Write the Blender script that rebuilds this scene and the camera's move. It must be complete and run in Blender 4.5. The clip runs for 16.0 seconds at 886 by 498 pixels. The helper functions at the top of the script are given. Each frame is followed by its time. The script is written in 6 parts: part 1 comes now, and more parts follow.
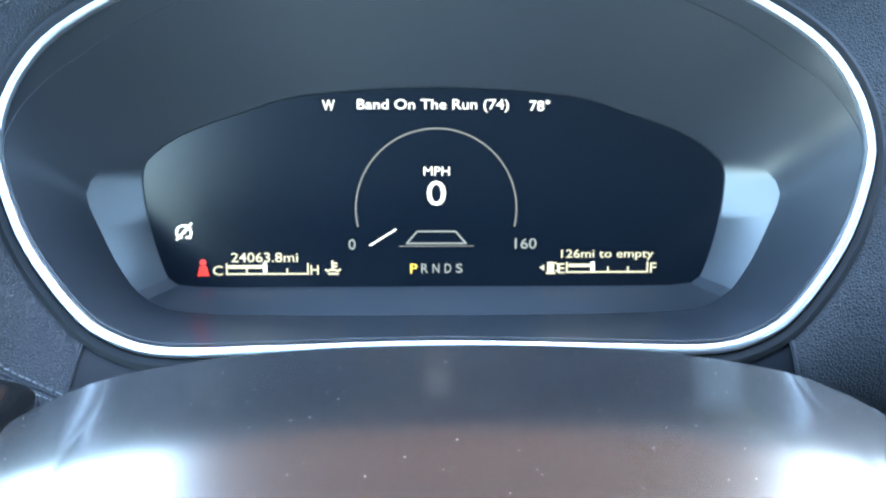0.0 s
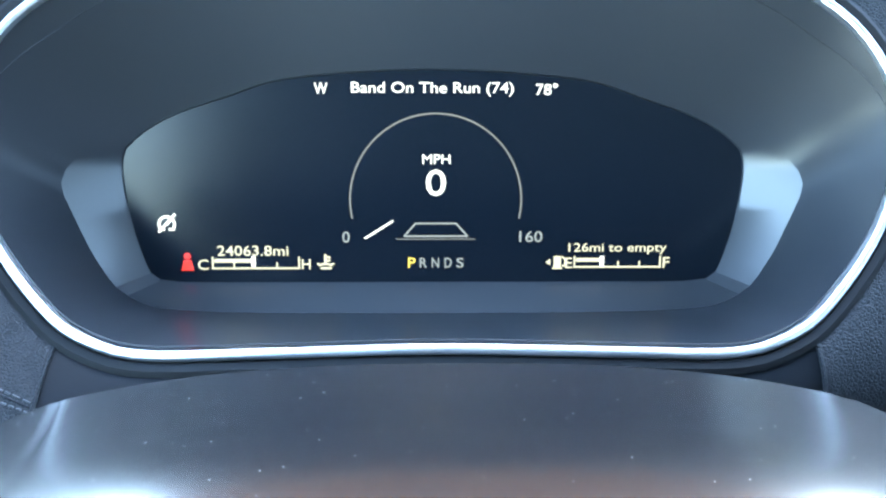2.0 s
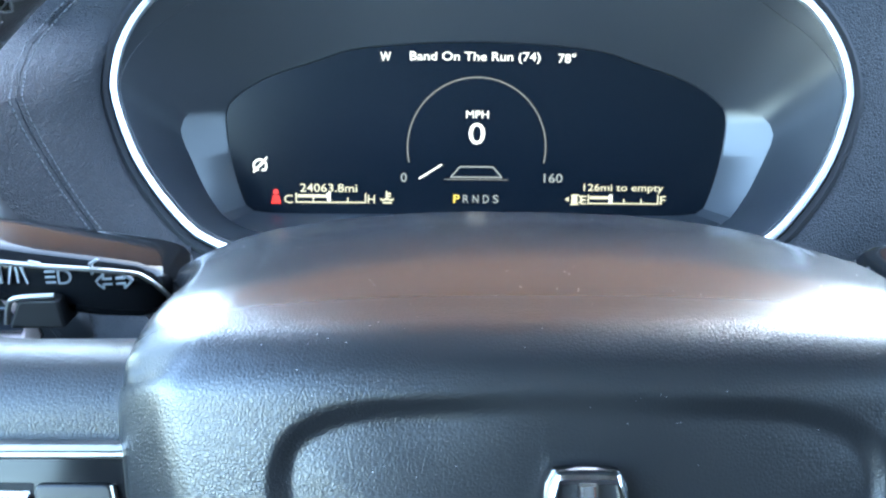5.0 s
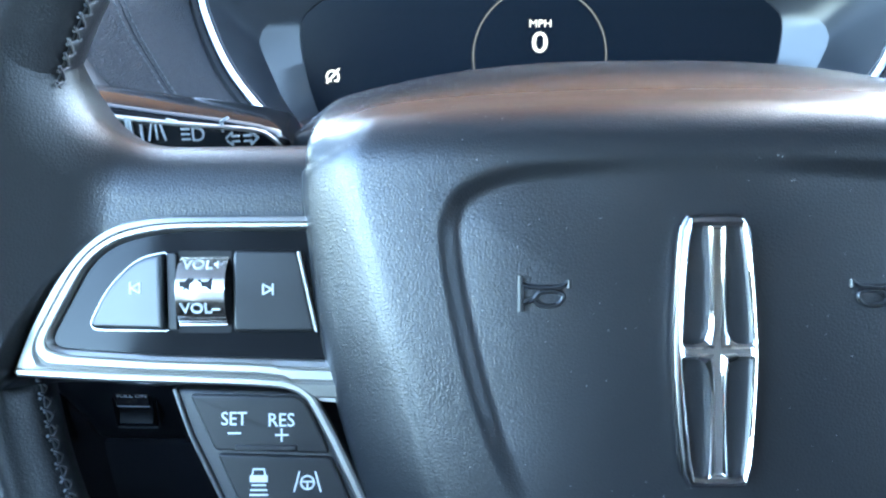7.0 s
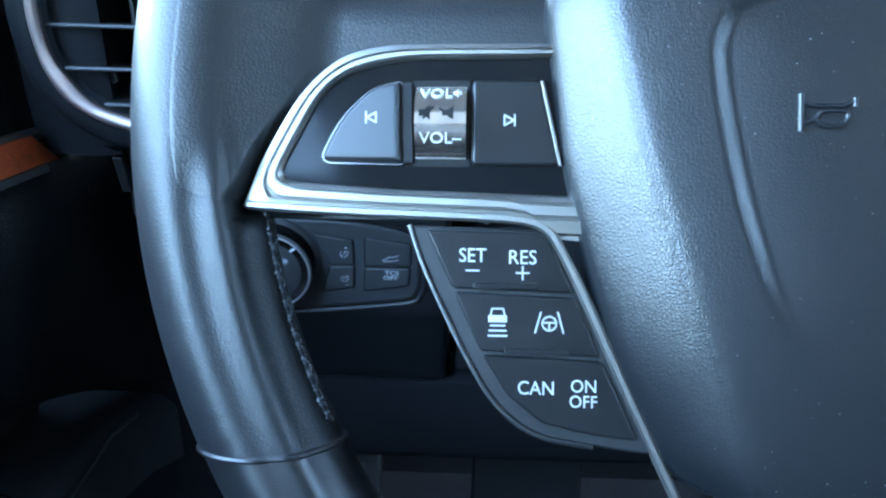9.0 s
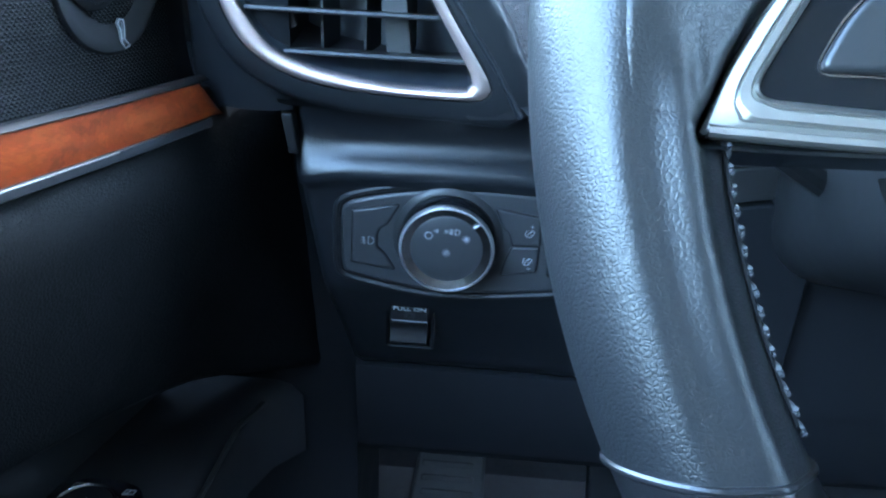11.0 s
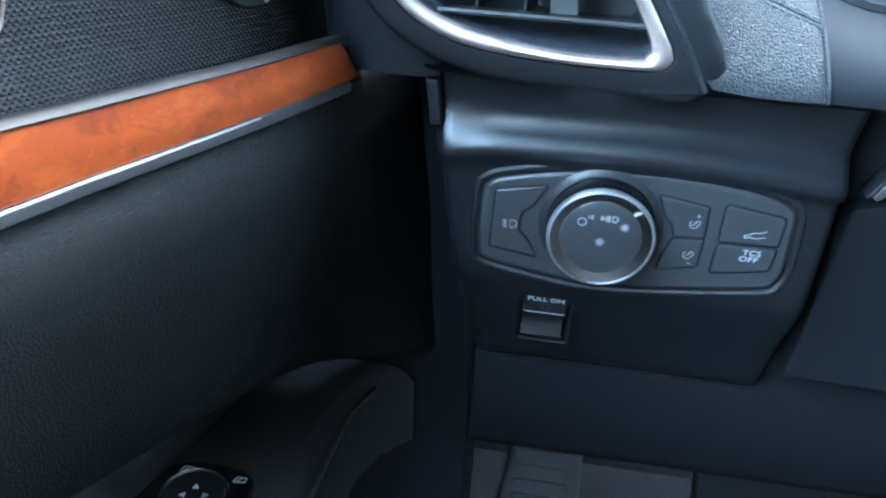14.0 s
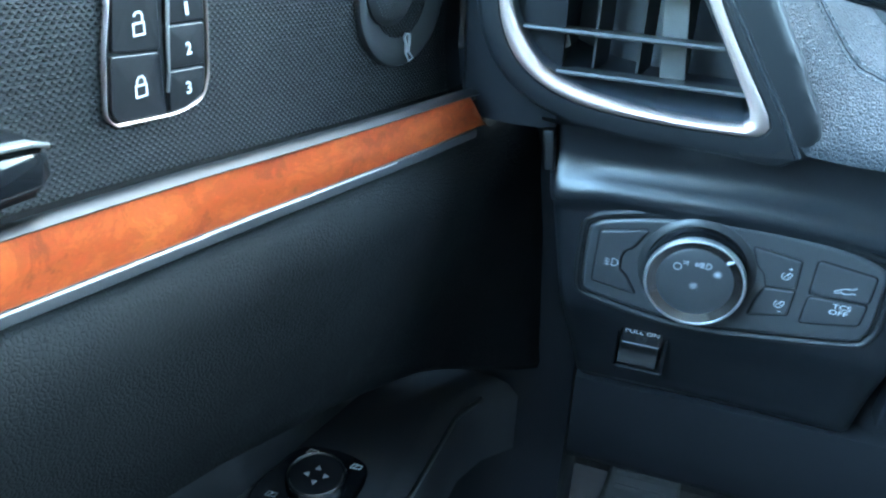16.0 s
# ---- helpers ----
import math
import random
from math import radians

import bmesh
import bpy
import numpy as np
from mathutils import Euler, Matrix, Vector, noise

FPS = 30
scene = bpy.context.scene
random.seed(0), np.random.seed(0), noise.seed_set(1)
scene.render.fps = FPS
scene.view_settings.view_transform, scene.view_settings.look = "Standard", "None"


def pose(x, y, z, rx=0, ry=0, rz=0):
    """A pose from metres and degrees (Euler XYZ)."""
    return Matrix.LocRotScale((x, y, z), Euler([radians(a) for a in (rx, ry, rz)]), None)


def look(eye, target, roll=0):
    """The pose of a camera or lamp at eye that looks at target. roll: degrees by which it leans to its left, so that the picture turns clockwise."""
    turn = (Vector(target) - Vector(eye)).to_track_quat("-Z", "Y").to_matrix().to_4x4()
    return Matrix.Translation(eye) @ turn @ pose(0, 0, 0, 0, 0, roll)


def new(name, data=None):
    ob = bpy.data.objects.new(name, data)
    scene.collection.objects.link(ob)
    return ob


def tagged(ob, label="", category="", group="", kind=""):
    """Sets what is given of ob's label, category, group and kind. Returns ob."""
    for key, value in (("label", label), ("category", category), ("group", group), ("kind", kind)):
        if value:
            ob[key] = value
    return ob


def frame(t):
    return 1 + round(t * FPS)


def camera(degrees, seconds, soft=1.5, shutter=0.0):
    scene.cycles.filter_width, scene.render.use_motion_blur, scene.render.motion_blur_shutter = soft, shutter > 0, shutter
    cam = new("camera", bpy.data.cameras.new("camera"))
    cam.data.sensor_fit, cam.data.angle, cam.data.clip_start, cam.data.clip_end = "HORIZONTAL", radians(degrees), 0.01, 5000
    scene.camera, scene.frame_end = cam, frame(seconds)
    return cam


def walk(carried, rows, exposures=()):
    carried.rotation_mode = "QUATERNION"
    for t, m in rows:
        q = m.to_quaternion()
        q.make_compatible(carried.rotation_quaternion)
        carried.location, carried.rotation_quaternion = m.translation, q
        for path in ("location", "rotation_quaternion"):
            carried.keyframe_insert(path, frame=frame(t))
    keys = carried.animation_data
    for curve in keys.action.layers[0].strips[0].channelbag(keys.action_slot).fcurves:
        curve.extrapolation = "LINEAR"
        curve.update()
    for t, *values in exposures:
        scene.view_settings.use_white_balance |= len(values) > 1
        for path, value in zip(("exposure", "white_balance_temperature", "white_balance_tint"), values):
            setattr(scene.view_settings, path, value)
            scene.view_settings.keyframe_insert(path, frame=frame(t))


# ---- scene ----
cam = camera(57.6, 16.0, soft=2.3)
# seconds, place, turn
PATH = [
    (0, -0.0077, -0.0318, 0.1187, 69.54, -0.35, -1.45),
    (0.5, -0.0087, -0.0206, 0.1191, 68.91, -0.32, -1.34),
    (1, -0.0086, -0.0132, 0.1151, 68.75, -0.42, -1.36),
    (1.5, -0.0076, -0.0089, 0.1095, 69.11, -0.37, -1.47),
    (2, -0.0074, -0.0068, 0.1142, 68.39, -0.50, -1.46),
    (2.5, -0.0089, -0.0106, 0.1073, 69.73, -0.54, -1.71),
    (3, -0.0079, -0.0143, 0.1148, 69.00, -0.54, -1.49),
    (5.5, -0.0337, -0.1241, 0.1107, 68.22, -0.53, -0.46),
    (6, -0.0390, -0.1319, 0.1012, 67.52, -0.04, 0.03),
    (6.5, -0.0461, -0.1375, 0.0951, 66.87, 0.07, 0.29),
    (7, -0.0534, -0.1436, 0.0864, 66.18, 0.52, 0.66),
    (7.5, -0.0608, -0.1481, 0.0787, 65.67, 1.01, 1.20),
    (8, -0.0712, -0.1529, 0.0682, 65.95, 1.08, 1.55),
    (8.5, -0.0843, -0.1536, 0.0592, 65.82, 1.10, 2.40),
    (9, -0.0972, -0.1504, 0.0508, 65.73, 1.00, 4.06),
    (9.5, -0.1146, -0.1448, 0.0450, 65.69, 0.60, 5.14),
    (10, -0.1357, -0.1413, 0.0423, 65.54, 0.12, 6.21),
    (10.2, -0.1458, -0.1382, 0.0391, 66.05, -0.42, 6.46),
    (12.3, -0.2104, -0.0743, 0.0050, 64.12, 0.41, 7.57),
    (12.5, -0.2130, -0.0720, 0.0049, 63.92, 0.25, 7.95),
    (13, -0.2203, -0.0737, 0.0080, 63.48, -0.06, 8.53),
    (13.5, -0.2218, -0.0802, 0.0098, 63.63, -0.46, 9.63),
    (14, -0.2226, -0.0855, 0.0126, 63.44, -0.69, 11.66),
    (14.5, -0.2217, -0.0933, 0.0175, 63.73, -0.76, 14.10),
    (15, -0.2174, -0.1001, 0.0243, 63.75, -0.58, 16.71),
    (15.5, -0.2105, -0.1079, 0.0319, 63.68, -0.44, 19.26),
    (16, -0.2069, -0.1161, 0.0404, 63.84, -0.48, 21.60),
]
walk(cam, [(t, pose(*row)) for t, *row in PATH], exposures=[(0.0, 5.65, 6350, -1), (3.0, 5.6, 6350, -1), (5.5, 5.55, 6300, 0), (6.5, 5.6, 6300, 0), (9.5, 5.75, 5950, -2), (10.2, 6.0, 5850, -3), (12.5, 6.72, 7200, -1), (14.0, 6.87, 7100, -4), (16.0, 7.0, 6450, -14)])

# ---- light: open daylight through the car's windows ----
world = bpy.data.worlds.new("sky")
scene.world = world
world.use_nodes = True
wn = world.node_tree.nodes
wn.clear()
w_out = wn.new("ShaderNodeOutputWorld")
w_bg = wn.new("ShaderNodeBackground")
w_sky = wn.new("ShaderNodeTexSky")
w_sky.sky_type = "NISHITA"
w_sky.sun_disc = False
w_sky.sun_elevation = radians(38.5)
w_sky.sun_rotation = radians(14)
w_bg.inputs["Strength"].default_value = 0.15
world.node_tree.links.new(w_sky.outputs[0], w_bg.inputs[0])
world.node_tree.links.new(w_bg.outputs[0], w_out.inputs[0])
sun = new("sun", bpy.data.lights.new("sun", "SUN"))
sun.data.energy, sun.data.angle, sun.data.color = 4.0, radians(0.6), (1.0, 0.95, 0.88)
sun.matrix_world = look((2.0, 8.0, 6.6), (0, 0, 0))

# ---- materials ----
def material(name, base, rough, metal=0.0, coat=0.0, coat_rough=0.05, spec=0.5):
    m = bpy.data.materials.new(name)
    m.use_nodes = True
    b = m.node_tree.nodes["Principled BSDF"]
    b.inputs["Base Color"].default_value = (*base, 1)
    b.inputs["Roughness"].default_value = rough
    b.inputs["Metallic"].default_value = metal
    b.inputs["Coat Weight"].default_value = coat
    b.inputs["Coat Roughness"].default_value = coat_rough
    b.inputs["Specular IOR Level"].default_value = spec
    return m


def node(m, kind, **values):
    n = m.node_tree.nodes.new(kind)
    for key, value in values.items():
        n.inputs[key.replace("_", " ")].default_value = value
    return n


def link(m, a, b):
    m.node_tree.links.new(a, b)


def bsdf(m):
    return m.node_tree.nodes["Principled BSDF"]


def coords(m):
    return m.node_tree.nodes.new("ShaderNodeTexCoord").outputs["Object"]


def grain(m, scale, strength, distance, kind="leather", along=None):
    """Fine relief of the surface in metres; along: a direction, the two places on it between which the relief comes in, and the roughness at each."""
    at = coords(m)
    bump = node(m, "ShaderNodeBump", Strength=strength, Distance=distance)
    if kind == "leather":
        warp = node(m, "ShaderNodeTexNoise", Scale=scale * 0.6, Detail=2.0)
        link(m, at, warp.inputs["Vector"])
        mix = m.node_tree.nodes.new("ShaderNodeMix")
        mix.data_type = "VECTOR"
        mix.inputs["Factor"].default_value = 0.0004
        link(m, at, mix.inputs["A"])
        link(m, warp.outputs["Color"], mix.inputs["B"])
        vor = node(m, "ShaderNodeTexVoronoi", Scale=scale)
        vor.feature = "DISTANCE_TO_EDGE"
        link(m, mix.outputs["Result"], vor.inputs["Vector"])
        ramp = node(m, "ShaderNodeMapRange", From_Min=0.0, From_Max=0.25)
        link(m, vor.outputs["Distance"], ramp.inputs["Value"])
        link(m, ramp.outputs["Result"], bump.inputs["Height"])
    else:
        noi = node(m, "ShaderNodeTexNoise", Scale=scale, Detail=3.0)
        link(m, at, noi.inputs["Vector"])
        link(m, noi.outputs["Fac"], bump.inputs["Height"])
    if along:
        way, low, high, smooth, textured = along
        dot = m.node_tree.nodes.new("ShaderNodeVectorMath")
        dot.operation = "DOT_PRODUCT"
        dot.inputs[1].default_value = way
        link(m, at, dot.inputs[0])
        span = node(m, "ShaderNodeMapRange", From_Min=low, From_Max=high, To_Min=0.0, To_Max=strength)
        link(m, dot.outputs["Value"], span.inputs["Value"])
        link(m, span.outputs["Result"], bump.inputs["Strength"])
        gloss = node(m, "ShaderNodeMapRange", From_Min=low, From_Max=high, To_Min=smooth, To_Max=textured)
        link(m, dot.outputs["Value"], gloss.inputs["Value"])
        link(m, gloss.outputs["Result"], bsdf(m).inputs["Roughness"])
    link(m, bump.outputs["Normal"], bsdf(m).inputs["Normal"])
    return m


def worn(m, a, b, scale, rough=None):
    """Colour, and gloss where given, that wander between two values."""
    noi = node(m, "ShaderNodeTexNoise", Scale=scale, Detail=5.0, Roughness=0.6)
    link(m, coords(m), noi.inputs["Vector"])
    mix = m.node_tree.nodes.new("ShaderNodeMix")
    mix.data_type = "RGBA"
    mix.inputs["A"].default_value, mix.inputs["B"].default_value = (*a, 1), (*b, 1)
    link(m, noi.outputs["Fac"], mix.inputs["Factor"])
    link(m, mix.outputs["Result"], bsdf(m).inputs["Base Color"])
    if rough:
        span = node(m, "ShaderNodeMapRange", From_Min=0.3, From_Max=0.7, To_Min=rough[0], To_Max=rough[1])
        link(m, noi.outputs["Fac"], span.inputs["Value"])
        link(m, span.outputs["Result"], bsdf(m).inputs["Roughness"])
    return m


def handled(m, scale, low, high):
    """Gloss alone that wanders softly, as on a skin that is often touched."""
    noi = node(m, "ShaderNodeTexNoise", Scale=scale, Detail=1.0)
    link(m, coords(m), noi.inputs["Vector"])
    span = node(m, "ShaderNodeMapRange", From_Min=0.3, From_Max=0.7, To_Min=low, To_Max=high)
    link(m, noi.outputs["Fac"], span.inputs["Value"])
    link(m, span.outputs["Result"], bsdf(m).inputs["Roughness"])
    return m


def glow(name, colour, strength):
    m = material(name, (0.02, 0.02, 0.02), 0.3)
    bsdf(m).inputs["Emission Color"].default_value = (*colour, 1)
    bsdf(m).inputs["Emission Strength"].default_value = strength
    return m


LEATHER = handled(grain(material("black_leather", (0.012, 0.0125, 0.0135), 0.34, spec=0.4), 900, 0.26, 0.0004), 40, 0.31, 0.37)
WHEEL_LEATHER = handled(grain(material("wheel_leather", (0.0115, 0.0122, 0.0135), 0.38, spec=0.5), 1150, 0.2, 0.00025), 50, 0.36, 0.4)
BOLSTER_SKIN = handled(grain(material("bolster_skin", (0.0102, 0.0113, 0.0133), 0.3, spec=0.5), 760, 0.15, 0.0003), 40, 0.28, 0.3)
SKIP_KEY = handled(material("skip_key", (0.014, 0.015, 0.017), 0.3, spec=0.5), 90, 0.29, 0.33)
SMOOTH_LEATHER = handled(grain(material("smooth_leather", (0.0105, 0.0105, 0.0118), 0.3, spec=0.7), 1800, 0.12, 0.0002), 60, 0.29, 0.33)
DASH_LEATHER = handled(grain(material("dash_leather", (0.0122, 0.0136, 0.0162), 0.42, spec=0.17), 680, 0.5, 0.0005), 30, 0.39, 0.44)
HUB_PLASTIC = grain(material("satin_plastic", (0.0078, 0.0088, 0.0107), 0.3, spec=0.7), 1250, 0.17, 0.00022, along=((0, -0.9135, 0.4067), -0.026, -0.012, 0.24, 0.32))
PLASTIC = worn(grain(material("hard_plastic", (0.011, 0.0115, 0.012), 0.42), 1600, 0.15, 0.0002, "noise"), (0.015, 0.0155, 0.0165), (0.021, 0.0215, 0.0225), 50, (0.38, 0.48))
GROOVE = material("groove_black", (0.006, 0.006, 0.007), 0.6, spec=0.25)
GLOSS = handled(material("gloss_black", (0.0055, 0.006, 0.007), 0.1, spec=0.17), 80, 0.07, 0.13)
BUTTON = worn(material("button_black", (0.009, 0.009, 0.01), 0.33, spec=0.38), (0.008, 0.008, 0.009), (0.011, 0.011, 0.012), 90, (0.29, 0.37))
CHROME = worn(material("chrome", (0.75, 0.75, 0.75), 0.1, 1.0), (0.76, 0.76, 0.77), (0.82, 0.82, 0.82), 300, (0.08, 0.12))
SATIN = worn(material("satin_nickel", (0.33, 0.32, 0.3), 0.4, 1.0), (0.31, 0.3, 0.28), (0.35, 0.34, 0.32), 300, (0.41, 0.46))
BEZEL_METAL = handled(material("bezel_metal", (0.8, 0.8, 0.8), 0.42, 1.0), 200, 0.4, 0.44)
BRUSHED = worn(material("brushed_metal", (0.3, 0.3, 0.31), 0.3, 1.0), (0.036, 0.036, 0.037), (0.048, 0.048, 0.049), 200, (0.42, 0.5))
ROLLER_METAL = worn(material("roller_metal", (0.8, 0.78, 0.75), 0.14, 1.0), (0.76, 0.74, 0.71), (0.84, 0.82, 0.79), 300, (0.1, 0.18))
DARK_CHROME = worn(material("dark_chrome", (0.26, 0.26, 0.27), 0.2, 1.0), (0.24, 0.24, 0.245), (0.3, 0.295, 0.29), 90, (0.18, 0.24))
BOWL = handled(material("shroud_plastic", (0.021, 0.0228, 0.0262), 0.3), 12, 0.28, 0.31)
SCREEN = handled(material("display_glass", (0.0055, 0.008, 0.012), 0.2, spec=0.16), 20, 0.2, 0.22)
THREAD = worn(material("thread", (0.1, 0.1, 0.1), 0.7), (0.035, 0.036, 0.039), (0.1, 0.103, 0.11), 300)
STALK_PRINT = worn(material("stalk_print", (0.2, 0.21, 0.22), 0.6), (0.17, 0.18, 0.19), (0.25, 0.26, 0.27), 200)
PRINT = material("white_print", (0.47, 0.48, 0.49), 0.5)
PANEL_PRINT = material("grey_print", (0.5, 0.51, 0.52), 0.5)
PANEL_PLASTIC = worn(grain(material("panel_plastic", (0.02, 0.02, 0.021), 0.4), 1600, 0.12, 0.0002, "noise"), (0.03, 0.031, 0.033), (0.036, 0.037, 0.039), 60, (0.36, 0.44))
VENT_METAL = worn(material("vent_metal", (0.6, 0.48, 0.44), 0.4, 1.0), (0.58, 0.46, 0.42), (0.63, 0.505, 0.465), 200, (0.46, 0.52))
DUCT = handled(material("duct_plastic", (0.03, 0.033, 0.04), 0.45, spec=0.4), 60, 0.42, 0.5)
GUNMETAL = handled(material("gunmetal", (0.09, 0.092, 0.096), 0.36, 1.0), 90, 0.34, 0.4)
UNDER_PANEL = handled(material("under_panel", (0.0122, 0.013, 0.015), 0.5, spec=0.07), 30, 0.5, 0.56)
LOWER_FACE = handled(material("lower_face", (0.0085, 0.0095, 0.0115), 0.5, spec=0.06), 30, 0.5, 0.56)
SURROUND = handled(grain(material("surround_plastic", (0.0105, 0.0114, 0.0132), 0.4, spec=0.3), 1500, 0.1, 0.0002, "noise"), 50, 0.37, 0.43)
VELVET = worn(material("dark_gap", (0.004, 0.004, 0.004), 0.95, spec=0.05), (0.003, 0.003, 0.003), (0.005, 0.005, 0.005), 60)
MATT = worn(grain(material("matt_plastic", (0.016, 0.0165, 0.018), 0.65, spec=0.15), 900, 0.2, 0.0003, "noise"), (0.014, 0.0148, 0.0165), (0.019, 0.0197, 0.0215), 40, (0.68, 0.76))
DUST = material("dust", (0.4, 0.4, 0.4), 0.9)
PAD_SKIN = handled(grain(material("pad_skin", (0.0064, 0.007, 0.0074), 0.4, spec=0.1), 640, 0.34, 0.0005), 40, 0.46, 0.54)
CARPET = worn(grain(material("carpet", (0.024, 0.024, 0.026), 0.95), 700, 0.8, 0.002, "noise"), (0.018, 0.018, 0.02), (0.034, 0.034, 0.037), 120)
RUBBER = worn(grain(material("rubber", (0.04, 0.04, 0.04), 0.7), 300, 0.3, 0.0005, "noise"), (0.03, 0.03, 0.03), (0.06, 0.06, 0.06), 40)
BROWN_BOARD = worn(grain(material("brown_board", (0.3, 0.19, 0.13), 0.9), 8, 0.4, 0.02, "noise"), (0.085, 0.034, 0.012), (0.12, 0.05, 0.0185), 0.6)
THREADS = worn(material("woven_thread", (0.03, 0.03, 0.033), 0.36, spec=0.3), (0.005, 0.0053, 0.0057), (0.009, 0.0094, 0.01), 60, (0.36, 0.44))
REAR_SHEET = worn(material("grey_sheet", (0.2, 0.2, 0.21), 0.9), (0.045, 0.052, 0.066), (0.065, 0.074, 0.09), 6)
LINER_PALE = worn(material("pale_headliner", (0.6, 0.6, 0.6), 0.9), (0.56, 0.56, 0.55), (0.64, 0.64, 0.63), 12)
LINER = worn(material("headliner", (0.2, 0.2, 0.2), 0.9), (0.12, 0.12, 0.125), (0.16, 0.16, 0.165), 12)
SHELL = worn(material("trim_shell", (0.02, 0.02, 0.022), 0.7), (0.016, 0.016, 0.018), (0.026, 0.026, 0.028), 8)
CONCRETE = worn(grain(material("concrete", (0.36, 0.35, 0.33), 0.9), 60, 0.5, 0.01, "noise"), (0.3, 0.29, 0.28), (0.42, 0.41, 0.39), 2)
CLOTH = worn(material("grille_cloth", (0.035, 0.036, 0.038), 0.55), (0.006, 0.006, 0.007), (0.01, 0.01, 0.011), 60, (0.5, 0.6))
LIT = 0.033
LIT_WHITE = glow("lit_white", (1.0, 1.0, 0.97), 1.6 * LIT)
LIT_GREY = glow("lit_grey", (0.75, 0.8, 0.8), 0.5 * LIT)
LIT_ARC = glow("lit_arc", (0.9, 0.9, 0.85), 0.3 * LIT)
LIT_CREAM = glow("lit_cream", (1.0, 0.93, 0.68), 0.9 * LIT)
LIT_GOLD = glow("lit_gold", (1.0, 0.75, 0.12), 1.3 * LIT)
LIT_RED = glow("lit_red", (1.0, 0.04, 0.02), 1.0 * LIT)


def burl():
    m = material("burl_wood", (0.5, 0.16, 0.04), 0.35, coat=0.3, coat_rough=0.08)
    at = coords(m)
    turn = m.node_tree.nodes.new("ShaderNodeMapping")
    turn.inputs["Scale"].default_value = (1.0, 0.85, 1.25)
    link(m, at, turn.inputs["Vector"])
    big = node(m, "ShaderNodeTexNoise", Scale=40.0, Detail=8.0, Roughness=0.7, Distortion=0.45)
    fine = node(m, "ShaderNodeTexNoise", Scale=260.0, Detail=5.0, Roughness=0.7, Distortion=0.6)
    link(m, turn.outputs[0], big.inputs["Vector"])
    link(m, turn.outputs[0], fine.inputs["Vector"])
    ramp = m.node_tree.nodes.new("ShaderNodeValToRGB")
    stops = ramp.color_ramp.elements
    stops[0].position, stops[0].color = 0.29, (0.0504, 0.01248, 0.00518, 1)
    stops[1].position, stops[1].color = 0.7, (0.34, 0.077, 0.019, 1)
    for where, tone in ((0.36, (0.126, 0.0234, 0.0074, 1)), (0.43, (0.192, 0.0315, 0.0086, 1)), (0.54, (0.253, 0.0445, 0.011, 1))):
        stops.new(where).color = tone
    # contour lines of the coarse figure make the burl's swirls
    turns = m.node_tree.nodes.new("ShaderNodeMath")
    turns.operation = "MULTIPLY"
    turns.inputs[1].default_value = 70.0
    link(m, big.outputs["Fac"], turns.inputs[0])
    ring = m.node_tree.nodes.new("ShaderNodeMath")
    ring.operation = "SINE"
    link(m, turns.outputs[0], ring.inputs[0])
    swirl = m.node_tree.nodes.new("ShaderNodeMath")
    swirl.operation = "MULTIPLY_ADD"
    swirl.inputs[1].default_value = 0.035
    link(m, ring.outputs[0], swirl.inputs[0])
    link(m, big.outputs["Fac"], swirl.inputs[2])
    link(m, swirl.outputs[0], ramp.inputs["Fac"])
    mix = m.node_tree.nodes.new("ShaderNodeMix")
    mix.data_type, mix.blend_type = "RGBA", "OVERLAY"
    mix.inputs["Factor"].default_value = 0.35
    link(m, ramp.outputs["Color"], mix.inputs["A"])
    link(m, fine.outputs["Color"], mix.inputs["B"])
    link(m, mix.outputs["Result"], bsdf(m).inputs["Base Color"])
    return m


WOOD = burl()


# ---- tools ----
MM = 0.001


def thing(name, at, label, category, group="", kind=""):
    ob = new(name)
    ob.location = at
    ob.empty_display_size = 0.02
    return tagged(ob, label, category, group, kind)


def part(name, bm, mat, parent, label="", sharp=35, at=None):
    """One mesh object under a thing, under a part, or at top level (parent None)."""
    if isinstance(bm, bpy.types.Mesh):
        me = bm
    else:
        bmesh.ops.recalc_face_normals(bm, faces=bm.faces)
        caps = [f for f in bm.faces if len(f.verts) > 8]
        if caps:
            caps = bmesh.ops.triangulate(bm, faces=caps, ngon_method="EAR_CLIP")["faces"]
        caps = set(caps)
        limit = radians(sharp)
        for f in bm.faces:
            f.smooth = f not in caps
        for e in bm.edges:
            e.smooth = len(e.link_faces) == 2 and e.calc_face_angle(0) < limit
        me = bpy.data.meshes.new(name)
        bm.to_mesh(me)
        bm.free()
        me.materials.append(mat)
    ob = new(name, me)
    if at is not None:
        ob.matrix_basis = at
    if parent is not None:
        ob.parent = parent
        if parent.parent is None:
            ob.matrix_parent_inverse = parent.matrix_basis.inverted()
    return tagged(ob, label)


def spline(points, per=6, closed=True):
    """A smooth line through the points (any dimension)."""
    p = [np.array(q, float) for q in points]
    n, out = len(p), []
    for i in range(n if closed else n - 1):
        if closed:
            a, b, c, d = p[i - 1], p[i], p[(i + 1) % n], p[(i + 2) % n]
        else:
            a, b, c, d = p[max(i - 1, 0)], p[i], p[i + 1], p[min(i + 2, n - 1)]
        for k in range(per):
            t = k / per
            out.append(0.5 * (2 * b + (c - a) * t + (2 * a - 5 * b + 4 * c - d) * t * t + (3 * b - a - 3 * c + d) * t**3))
    if not closed:
        out.append(p[-1])
    return [tuple(q) for q in out]


